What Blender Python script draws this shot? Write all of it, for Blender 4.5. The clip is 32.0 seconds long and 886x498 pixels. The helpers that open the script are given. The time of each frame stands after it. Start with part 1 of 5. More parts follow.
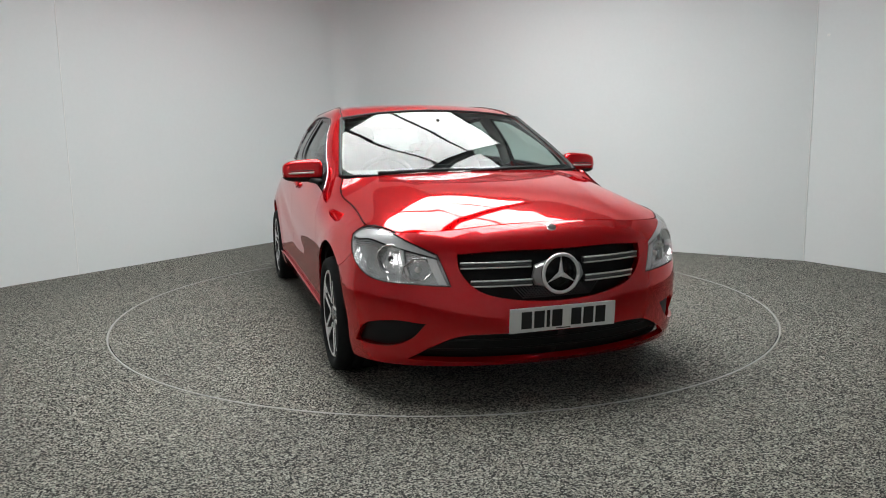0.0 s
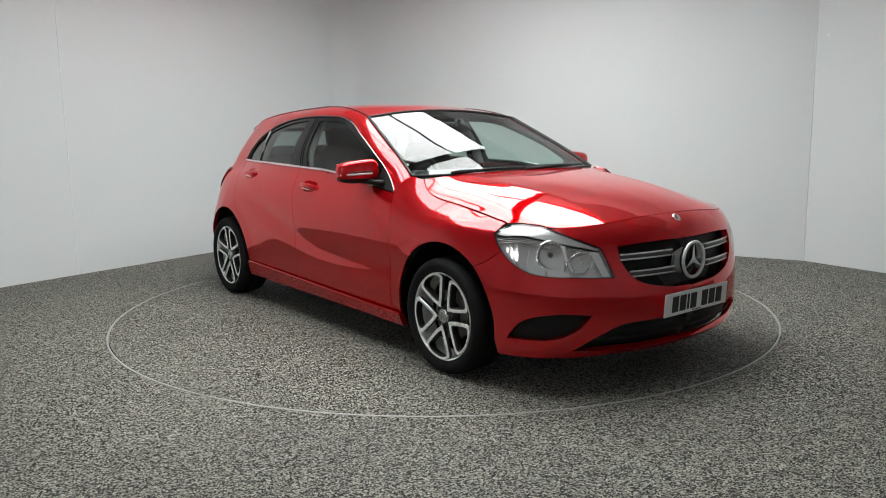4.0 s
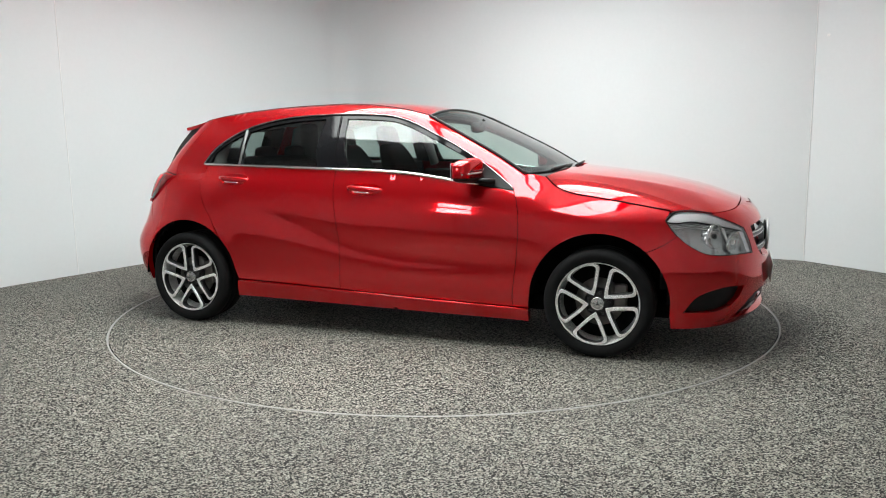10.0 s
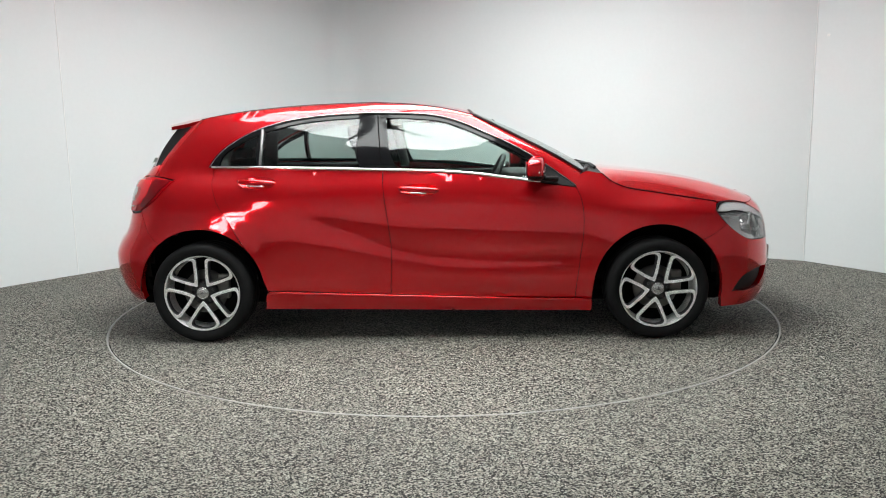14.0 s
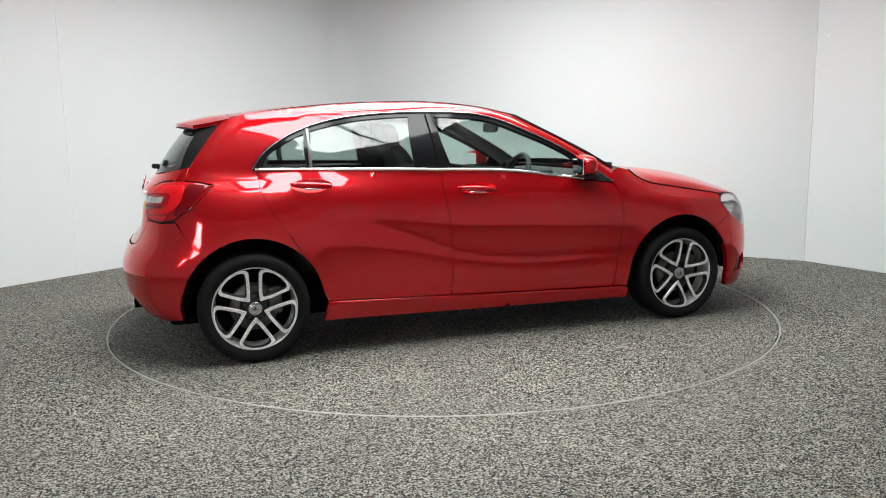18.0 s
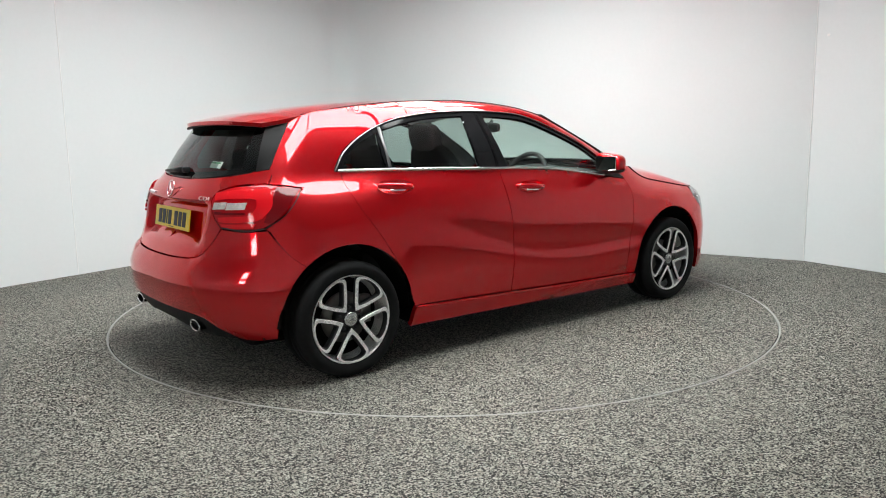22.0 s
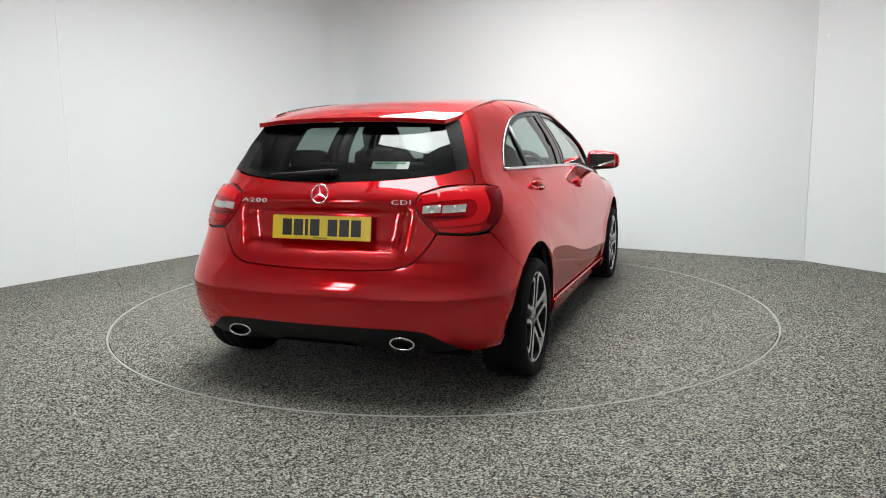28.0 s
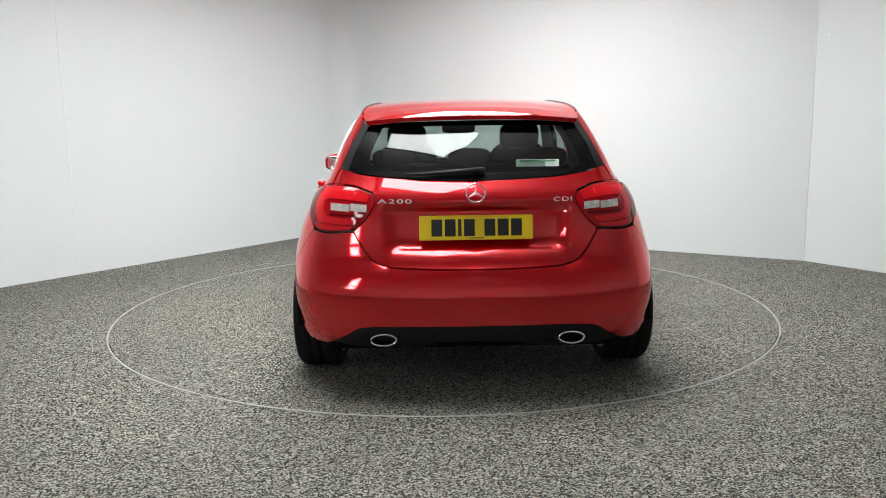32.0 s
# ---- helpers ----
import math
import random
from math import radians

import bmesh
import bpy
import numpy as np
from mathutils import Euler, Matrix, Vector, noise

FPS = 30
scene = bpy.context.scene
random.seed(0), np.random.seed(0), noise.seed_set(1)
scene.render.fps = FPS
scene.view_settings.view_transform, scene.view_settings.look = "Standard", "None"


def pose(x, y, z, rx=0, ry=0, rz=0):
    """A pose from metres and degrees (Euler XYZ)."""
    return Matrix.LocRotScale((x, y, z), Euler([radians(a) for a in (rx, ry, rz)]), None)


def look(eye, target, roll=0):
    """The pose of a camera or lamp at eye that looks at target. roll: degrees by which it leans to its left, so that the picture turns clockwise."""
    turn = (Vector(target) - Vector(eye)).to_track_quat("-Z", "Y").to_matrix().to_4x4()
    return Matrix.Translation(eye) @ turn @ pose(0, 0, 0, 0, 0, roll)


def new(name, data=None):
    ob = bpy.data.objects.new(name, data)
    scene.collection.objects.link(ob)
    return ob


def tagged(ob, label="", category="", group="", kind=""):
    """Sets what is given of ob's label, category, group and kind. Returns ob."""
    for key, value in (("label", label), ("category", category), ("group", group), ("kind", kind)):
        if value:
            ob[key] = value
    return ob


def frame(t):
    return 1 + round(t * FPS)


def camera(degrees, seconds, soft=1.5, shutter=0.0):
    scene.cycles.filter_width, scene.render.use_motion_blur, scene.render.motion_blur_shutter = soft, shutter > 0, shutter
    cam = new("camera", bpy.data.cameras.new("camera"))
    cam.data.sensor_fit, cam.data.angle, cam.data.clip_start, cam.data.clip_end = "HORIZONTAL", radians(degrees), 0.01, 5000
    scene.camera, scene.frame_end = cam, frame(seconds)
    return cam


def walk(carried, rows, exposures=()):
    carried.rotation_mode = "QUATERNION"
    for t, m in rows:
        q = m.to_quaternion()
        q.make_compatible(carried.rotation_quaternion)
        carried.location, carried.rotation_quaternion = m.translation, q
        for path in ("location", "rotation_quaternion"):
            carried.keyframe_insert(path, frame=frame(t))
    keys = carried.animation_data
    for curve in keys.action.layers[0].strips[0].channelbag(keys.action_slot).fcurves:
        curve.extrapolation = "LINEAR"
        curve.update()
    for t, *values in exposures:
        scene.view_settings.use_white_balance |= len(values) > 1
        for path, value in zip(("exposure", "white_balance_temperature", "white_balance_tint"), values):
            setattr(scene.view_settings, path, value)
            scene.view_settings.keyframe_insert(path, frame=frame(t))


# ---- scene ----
from mathutils import geometry

cam = camera(61.0, 32.0, soft=1.0)
EYE_POSE = look((0, -5.402, 1.225), (0.007, 4.598, -0.313), -0.836)
walk(cam, [(0.0, EYE_POSE), (32.0, EYE_POSE)], [(0, -0.48), (6, -0.42), (9, -0.05), (13, 0.0), (32, 0.05)])

# the softbox: centre, size, turn, height; the lamps on stands
BOX_TURN, BOX_Z = 56.0, 2.95
# strips of the softbox: across from, to; along from, to
STRIPS = [(-1.45, -0.29, -2.3, 0.97), (-0.19, 1.085, -2.05, 1.62)]
STANDS = [(-2.3, -3.85, 149.0)]

# ---- world and light: a closed photo studio lit from its ceiling ----
world = bpy.data.worlds.new("world")
scene.world = world
world.use_nodes = True
world.node_tree.nodes["Background"].inputs[0].default_value = (0.5, 0.52, 0.55, 1)
world.node_tree.nodes["Background"].inputs[1].default_value = 0.02


# ---- materials ----
def mat(name, color=(0.5, 0.5, 0.5), rough=0.5, metal=0.0, coat=0.0, ior=1.5, emit=None, power=0.0, coat_rough=0.02):
    m = bpy.data.materials.new(name)
    m.use_nodes = True
    b = m.node_tree.nodes["Principled BSDF"]
    b.inputs["Base Color"].default_value = (*color, 1)
    b.inputs["Roughness"].default_value = rough
    b.inputs["Metallic"].default_value = metal
    b.inputs["IOR"].default_value = ior
    b.inputs["Coat Weight"].default_value = coat
    b.inputs["Coat Roughness"].default_value = coat_rough
    if emit:
        b.inputs["Emission Color"].default_value = (*emit, 1)
        b.inputs["Emission Strength"].default_value = power
    return m


def node(m, kind, **values):
    n = m.node_tree.nodes.new(kind)
    for key, value in values.items():
        n.inputs[key.replace("_", " ")].default_value = value
    return n


def wire(m, a, out, b, into):
    m.node_tree.links.new(a.outputs[out], b.inputs[into])


def bsdf(m):
    return m.node_tree.nodes["Principled BSDF"]


def ramp(m, stops):
    r = m.node_tree.nodes.new("ShaderNodeValToRGB")
    while len(r.color_ramp.elements) < len(stops):
        r.color_ramp.elements.new(0.5)
    for e, (p, c) in zip(r.color_ramp.elements, stops):
        e.position, e.color = p, (*c, 1)
    return r


def worn(m, color, amount=0.12, scale=3.0, fine=60.0, bump=0.0, rough=None):
    """Two scales of tone variation on a base colour, and fine relief."""
    co = m.node_tree.nodes.new("ShaderNodeTexCoord")
    big = node(m, "ShaderNodeTexNoise", Scale=scale, Detail=3.0)
    small = node(m, "ShaderNodeTexNoise", Scale=fine, Detail=4.0)
    for n in (big, small):
        wire(m, co, "Object", n, "Vector")
    mix = node(m, "ShaderNodeMath")
    mix.operation = "MULTIPLY_ADD"
    mix.inputs[1].default_value = 0.6
    wire(m, big, "Fac", mix, 0)
    half = node(m, "ShaderNodeMath")
    half.operation = "MULTIPLY"
    half.inputs[1].default_value = 0.4
    wire(m, small, "Fac", half, 0)
    wire(m, half, 0, mix, 2)
    lo, hi = [tuple(c * k for c in color) for k in (1 - amount, 1 + amount)]
    r = ramp(m, [(0.3, lo), (0.7, hi)])
    wire(m, mix, 0, r, "Fac")
    wire(m, r, "Color", bsdf(m), "Base Color")
    if rough:
        rr = node(m, "ShaderNodeMapRange")
        rr.inputs[3].default_value, rr.inputs[4].default_value = rough
        wire(m, mix, 0, rr, 0)
        wire(m, rr, 0, bsdf(m), "Roughness")
    if bump:
        bp = node(m, "ShaderNodeBump", Strength=bump, Distance=0.002)
        wire(m, small, "Fac", bp, "Height")
        wire(m, bp, "Normal", bsdf(m), "Normal")
    return m


# red metallic lacquer: a sharp tinted layer and the wider glow of its flakes, both under clear coat
PAINT = mat("red_paint", (0.62, 0.004, 0.010), 0.085, 0.74, coat=1.0, coat_rough=0.006)
flake = node(PAINT, "ShaderNodeTexNoise", Scale=900.0, Detail=1.0)
flake_r = ramp(PAINT, [(0.35, (0.62, 0.003, 0.008)), (0.7, (0.72, 0.005, 0.012))])
wire(PAINT, flake, "Fac", flake_r, "Fac")
glow = PAINT.node_tree.nodes.new("ShaderNodeBsdfPrincipled")
for layer, rough_, metal_ in ((bsdf(PAINT), 0.085, 0.74), (glow, 0.36, 0.70)):
    layer.inputs["Roughness"].default_value = rough_
    layer.inputs["Metallic"].default_value = metal_
    layer.inputs["Coat Weight"].default_value = 1.0
    layer.inputs["Coat Roughness"].default_value = 0.006
    layer.inputs["Coat IOR"].default_value = 1.58
    layer.inputs["Specular IOR Level"].default_value = 0.0
    layer.inputs["Specular Tint"].default_value = (1.0, 0.03, 0.04, 1)
    wire(PAINT, flake_r, "Color", layer, "Base Color")
layers = node(PAINT, "ShaderNodeMixShader", Fac=0.14)
wire(PAINT, bsdf(PAINT), 0, layers, 1)
wire(PAINT, glow, 0, layers, 2)
wire(PAINT, layers, 0, PAINT.node_tree.nodes["Material Output"], "Surface")
WALL = worn(mat("white_wall_paint", rough=0.6), (0.69, 0.722, 0.727), 0.02, 0.6, 30.0, 0.03)
CEIL = worn(mat("dark_ceiling_paint", rough=0.8), (0.34, 0.34, 0.35), 0.1, 1.0)
PANEL = mat("glowing_diffuser", (0.9, 0.9, 0.9), 0.5, emit=(0.95, 1.0, 0.985), power=12.4)
LAMP = mat("lamp_face", (0.9, 0.9, 0.9), 0.5, emit=(1.0, 0.98, 0.96), power=11.0)
LAMPCORE = mat("lamp_core", (0.9, 0.9, 0.9), 0.5, emit=(1.0, 0.98, 0.95), power=24.0)
STRUT = mat("black_strut", (0.02, 0.02, 0.02), 0.6)
BLACK = worn(mat("black_plastic", rough=0.5), (0.011, 0.011, 0.0115), 0.2, 8, 300, 0.1)
bsdf(BLACK).inputs["Specular IOR Level"].default_value = 0.22
GLOSS = mat("gloss_black", (0.008, 0.008, 0.009), 0.08)
bsdf(GLOSS).inputs["Specular IOR Level"].default_value = 0.25
# blade black, darkened and dulled so that it shows no softbox reflection
BLADE = mat("matt_black_blade", (0.006, 0.006, 0.0065), 0.55)
bsdf(BLADE).inputs["Specular IOR Level"].default_value = 0.15
DARK = mat("dark_inner_metal", (0.005, 0.005, 0.005), 0.95)
bsdf(DARK).inputs["Specular IOR Level"].default_value = 0.1
RUBBER = worn(mat("tyre_rubber", rough=0.8), (0.009, 0.009, 0.0095), 0.25, 12, 200, 0.15)
bsdf(RUBBER).inputs["Specular IOR Level"].default_value = 0.2
SILVER = worn(mat("machined_alloy", rough=0.3, metal=0.25), (0.93, 0.925, 0.915), 0.05, 10, 200, rough=(0.2, 0.34))
GUN = mat("grey_alloy_paint", (0.06, 0.06, 0.063), 0.4, 0.5)
SPOKESIDE = mat("dark_spoke_paint", (0.022, 0.022, 0.024), 0.5)
DISC = mat("brake_steel", (0.20, 0.19, 0.18), 0.45, 0.9)
CHROME = mat("chrome", (0.82, 0.82, 0.82), 0.08, 1.0)
SEATM = worn(mat("dark_seat_fabric", rough=0.9), (0.022, 0.022, 0.024), 0.2, 6, 250, 0.3)
DASH = worn(mat("dash_plastic", rough=0.7), (0.02, 0.02, 0.021), 0.2, 8, 300, 0.2)
WHITEPL = mat("white_plate", (0.84, 0.84, 0.82), 0.35)
YELLOW = mat("yellow_plate", (0.84, 0.60, 0.008), 0.35)
INK = mat("black_ink", (0.012, 0.012, 0.012), 0.5)
PAPER = mat("white_sticker", (0.55, 0.62, 0.56), 0.6)
TANSHIELD = mat("tan_heat_shield", (0.30, 0.25, 0.18), 0.6)


def glass_mat(name, tint, rough=0.0):
    """A thin pane: tinted see-through with a mirror layer that grows at grazing angles."""
    m = bpy.data.materials.new(name)
    m.use_nodes = True
    t = m.node_tree
    t.nodes.remove(t.nodes["Principled BSDF"])
    out = t.nodes["Material Output"]
    clear = node(m, "ShaderNodeBsdfTransparent", Color=(*tint, 1))
    gloss = node(m, "ShaderNodeBsdfGlossy", Roughness=rough)
    face = node(m, "ShaderNodeLayerWeight", Blend=0.5)
    power = node(m, "ShaderNodeMath")
    power.operation = "POWER"
    power.inputs[1].default_value = 5.0
    wire(m, face, "Facing", power, 0)
    fres = node(m, "ShaderNodeMath")
    fres.operation = "MULTIPLY_ADD"
    fres.inputs[1].default_value, fres.inputs[2].default_value = 0.92, 0.070
    wire(m, power, 0, fres, 0)
    mix = node(m, "ShaderNodeMixShader")
    wire(m, fres, 0, mix, 0)
    wire(m, clear, 0, mix, 1)
    wire(m, gloss, 0, mix, 2)
    wire(m, mix, 0, out, "Surface")
    return m


GLASS = glass_mat("window_glass", (0.76, 0.87, 0.83))
DARKGLASS = glass_mat("tinted_glass", (0.62, 0.71, 0.68))
REARGLASS = glass_mat("dark_rear_glass", (0.42, 0.48, 0.46))
LENS = glass_mat("clear_lens", (0.93, 0.93, 0.93))
REDLENS = mat("red_lens", (0.40, 0.003, 0.007), 0.3, coat=1.0)
REDDARK = mat("deep_red_lens", (0.14, 0.0015, 0.004), 0.3, coat=1.0)
REDLIT = mat("bright_red_lens", (0.66, 0.008, 0.014), 0.3, coat=1.0)
for m_ in (REDLENS, REDDARK, REDLIT):
    bsdf(m_).inputs["Specular IOR Level"].default_value = 0.0
    bsdf(m_).inputs["Coat IOR"].default_value = 1.4
# smooth vapour-plated metal of the headlamp shell
SHELL = mat("lamp_shell_metal", (0.72, 0.725, 0.73), 0.16, 0.85)
sh_co = SHELL.node_tree.nodes.new("ShaderNodeTexCoord")
sh_map = node(SHELL, "ShaderNodeMapping", Scale=(1.0, 1.0, 0.3))
sh_n = node(SHELL, "ShaderNodeTexNoise", Scale=26.0, Detail=1.0)
sh_b = node(SHELL, "ShaderNodeBump", Strength=0.5, Distance=0.012)
wire(SHELL, sh_co, "Object", sh_map, "Vector")
wire(SHELL, sh_map, "Vector", sh_n, "Vector")
wire(SHELL, sh_n, "Fac", sh_b, "Height")
wire(SHELL, sh_b, "Normal", bsdf(SHELL), "Normal")
BOWL = mat("lamp_bowl_metal", (0.80, 0.80, 0.81), 0.14, 0.9)

# floor: bound pebbles, pale stones with dark ones and dark joints
FLOORM = mat("pebble_floor", rough=0.7)
bsdf(FLOORM).inputs["Specular IOR Level"].default_value = 0.3
fco = FLOORM.node_tree.nodes.new("ShaderNodeTexCoord")
vor = node(FLOORM, "ShaderNodeTexVoronoi", Scale=168.0)
big = node(FLOORM, "ShaderNodeTexNoise", Scale=0.9, Detail=4.0)
for n in (vor, big):
    wire(FLOORM, fco, "Object", n, "Vector")
sep = FLOORM.node_tree.nodes.new("ShaderNodeSeparateColor")
wire(FLOORM, vor, "Color", sep, 0)
stone = ramp(FLOORM, [(0.0, (0.003, 0.003, 0.003)), (0.40, (0.012, 0.012, 0.0117)), (0.46, (0.14, 0.137, 0.127)), (0.8, (0.27, 0.263, 0.246)), (1.0, (0.46, 0.45, 0.425))])
wire(FLOORM, sep, 0, stone, "Fac")
tint = ramp(FLOORM, [(0.0, (1.05, 0.99, 0.90)), (0.25, (1.0, 1.0, 0.94)), (0.75, (1.0, 1.0, 0.92)), (1.0, (0.93, 1.02, 0.95))])
wire(FLOORM, sep, 1, tint, "Fac")
tone = ramp(FLOORM, [(0.3, (0.90, 0.90, 0.90)), (0.7, (1.08, 1.07, 1.05))])
wire(FLOORM, big, "Fac", tone, "Fac")
last = stone
for other in (tint, tone):
    mul = FLOORM.node_tree.nodes.new("ShaderNodeMix")
    mul.data_type, mul.blend_type = "RGBA", "MULTIPLY"
    mul.inputs[0].default_value = 1.0
    wire(FLOORM, last, "Color" if last is stone else 2, mul, 6)
    wire(FLOORM, other, "Color", mul, 7)
    last = mul
wire(FLOORM, last, 2, bsdf(FLOORM), "Base Color")
fb = node(FLOORM, "ShaderNodeBump", Strength=0.6, Distance=0.004)
fb.invert = True
wire(FLOORM, vor, "Distance", fb, "Height")
wire(FLOORM, fb, "Normal", bsdf(FLOORM), "Normal")
BRIGHT = mat("bright_silver_edge", (0.86, 0.86, 0.86), 0.3, 0.45)
CHROMED = mat("satin_trim", (0.36, 0.36, 0.36), 0.25, 1.0)
SLATM = mat("grey_slat_paint", (0.10, 0.10, 0.105), 0.3, 0.5)
MESHM = mat("grey_grille_mesh", (0.13, 0.13, 0.135), 0.4, 0.3)
BROW = worn(mat("pale_lamp_brow", rough=0.2, metal=0.5), (0.86, 0.86, 0.87), 0.08, 14, 90)
SATIN = mat("grey_satin_trim", (0.22, 0.22, 0.22), 0.4, 0.3)
LINING = worn(mat("grey_lining", rough=0.9), (0.12, 0.12, 0.115), 0.1, 5, 120, 0.1)
INKG = mat("green_ink", (0.02, 0.16, 0.06), 0.6)
CLEARLENS = worn(mat("clear_lamp_lens", rough=0.15, coat=0.8), (0.50, 0.46, 0.44), 0.25, 40, 160)
LETTERS = mat("bright_letters", (0.85, 0.85, 0.85), 0.25, 0.5)
HUBM = mat("hub_cap_silver", (0.55, 0.55, 0.55), 0.25, 0.8)
MOUNTM = mat("grey_emblem_mount", (0.42, 0.42, 0.43), 0.3, 0.4)
MIRROR = mat("mirror_glass", (0.85, 0.86, 0.86), 0.01, 1.0)
JOINT = mat("joint_strip", (0.84, 0.85, 0.84), 0.5)
RINGM = mat("pale_metal_trim", (0.34, 0.335, 0.32), 0.4, 0.3)


# ---- building helpers ----
def mesh_of(name, verts, faces, material, smooth=True):
    me = bpy.data.meshes.new(name)
    me.from_pydata([tuple(v) for v in verts], [], [tuple(f) for f in faces])
    if smooth:
        me.polygons.foreach_set("use_smooth", [True] * len(me.polygons))
    me.materials.append(material)
    me.update()
    return me


def put(name, me, parent, label="", m=None):
    ob = new(name, me)
    if parent:
        ob.parent = parent
    if m is not None:
        ob.matrix_basis = m
    return tagged(ob, label)


def part(name, bm, material, parent, label="", smooth=False, m=None):
    """Links a bmesh as one mesh object under a thing or a part."""
    me = bpy.data.meshes.new(name)
    bm.normal_update()
    bm.to_mesh(me)
    bm.free()
    if smooth:
        me.polygons.foreach_set("use_smooth", [True] * len(me.polygons))
    me.materials.append(material)
    return put(name, me, parent, label, m)


def box_bm(size, at=(0, 0, 0), bevel=0.0, seg=2, rot=None):
    bm = bmesh.new()
    m = Matrix.Translation(at) @ (rot or Matrix.Identity(4)) @ Matrix.Diagonal((*size, 1))
    bmesh.ops.create_cube(bm, size=1, matrix=m)
    if bevel:
        bmesh.ops.bevel(bm, geom=bm.edges[:], offset=bevel, segments=seg, affect="EDGES", profile=0.6)
    return bm


def lathe(profile, n=64, axis="y"):
    """Verts and faces of a profile of (radius, along) turned round an axis."""
    verts, faces = [], []
    for i in range(n):
        a = 2 * math.pi * i / n
        for r, h in profile:
            verts.append((r * math.cos(a), h, r * math.sin(a)) if axis == "y" else (r * math.cos(a), r * math.sin(a), h))
    k = len(profile)
    for i in range(n):
        j = (i + 1) % n
        for p in range(k - 1):
            f = (i * k + p, j * k + p, j * k + p + 1, i * k + p + 1)
            faces.append(f if axis != "y" else f[::-1])
    return verts, faces


def tube(points, radius, n=8, closed=False, flat=1.0):
    """A rounded bar along points."""
    pts = [Vector(p) for p in points]
    verts, faces = [], []
    k = len(pts)
    for i, p in enumerate(pts):
        a, b = pts[(i - 1) % k if closed else max(i - 1, 0)], pts[(i + 1) % k if closed else min(i + 1, k - 1)]
        t = (b - a).normalized()
        s = t.cross(Vector((0, 0, 1)))
        s = (s if s.length > 1e-4 else Vector((0, 1, 0))).normalized()
        u = s.cross(t)
        r = radius[i] if isinstance(radius, (list, tuple)) else radius
        for j in range(n):
            w = 2 * math.pi * j / n
            verts.append(p + s * math.cos(w) * r + u * math.sin(w) * r * flat)
    for i in range(k if closed else k - 1):
        for j in range(n):
            q = ((i + 1) % k) * n
            faces.append((i * n + j, i * n + (j + 1) % n, q + (j + 1) % n, q + j))
    if not closed:
        faces += [tuple(range(n))[::-1], tuple((k - 1) * n + j for j in range(n))]
    return verts, faces


def curve(xs, ys):
    """A smooth curve through (xs, ys) that doesn't overshoot."""
    x, y = np.asarray(xs, float), np.asarray(ys, float)
    d = np.diff(y) / np.diff(x)
    m = np.concatenate([[d[0]], np.where(d[1:] * d[:-1] > 0, 2 * d[1:] * d[:-1] / (d[1:] + d[:-1] + 1e-12 * np.sign(d[1:] + d[:-1] + 1e-20)), 0), [d[-1]]])

    def f(v):
        v = np.clip(np.asarray(v, float), x[0], x[-1])
        i = np.clip(np.searchsorted(x, v) - 1, 0, len(x) - 2)
        h = x[i + 1] - x[i]
        t = (v - x[i]) / h
        return (2 * t ** 3 - 3 * t ** 2 + 1) * y[i] + (t ** 3 - 2 * t ** 2 + t) * h * m[i] + (3 * t ** 2 - 2 * t ** 3) * y[i + 1] + (t ** 3 - t ** 2) * h * m[i + 1]
    return f


def spline(pts, n=12, closed=False):
    """A smooth line through points of any dimension (centripetal)."""
    p = np.asarray(pts, float)
    k = len(p)
    out = []
    for i in range(k if closed else k - 1):
        a, b, c, d = (p[(i + j) % k] if closed else p[min(max(i + j, 0), k - 1)] for j in (-1, 0, 1, 2))
        lab, lbc, lcd = (max(np.linalg.norm(v) ** 0.5, 1e-6) for v in (b - a, c - b, d - c))
        m1 = (c - b) if np.allclose(a, b) else lbc * ((b - a) / lab - (c - a) / (lab + lbc) + (c - b) / lbc)
        m2 = (c - b) if np.allclose(c, d) else lbc * ((c - b) / lbc - (d - b) / (lbc + lcd) + (d - c) / lcd)
        for t in np.linspace(0, 1, n, endpoint=False):
            out.append((2 * t ** 3 - 3 * t ** 2 + 1) * b + (t ** 3 - 2 * t ** 2 + t) * m1 + (3 * t ** 2 - 2 * t ** 3) * c + (t ** 3 - t ** 2) * m2)
    if not closed:
        out.append(p[-1])
    return np.array(out)


def sharp(*runs):
    """One closed outline out of runs of points: smooth within a run, a corner between runs."""
    return np.concatenate([spline(r, 8) if len(r) > 2 else np.asarray(r, float) for r in runs])


# ---- the room ----
RING_R = 2.257
CEILING = 3.7
CORNERS = [(-1.205, 4.39), (-6.4, -3.08), (-3.7, -5.9), (3.5, -6.0), (6.2, -3.4), (3.37, 1.51)]
WALL_NAMES = ["wall_west", "wall_southwest", "wall_south", "wall_southeast", "wall_east", "wall_north"]


def disc_mesh(name, r0, r1, z, material, n=128, rings=1):
    verts, faces = [], []
    for i in range(n):
        a = 2 * math.pi * i / n
        for k in range(rings + 1):
            r = r0 + (r1 - r0) * k / rings
            verts.append((r * math.cos(a), r * math.sin(a), z))
    k = rings + 1
    for i in range(n):
        j = (i + 1) % n
        for p in range(rings):
            faces.append((i * k + p, i * k + p + 1, j * k + p + 1, j * k + p))
    return mesh_of(name, verts, faces, material, False)


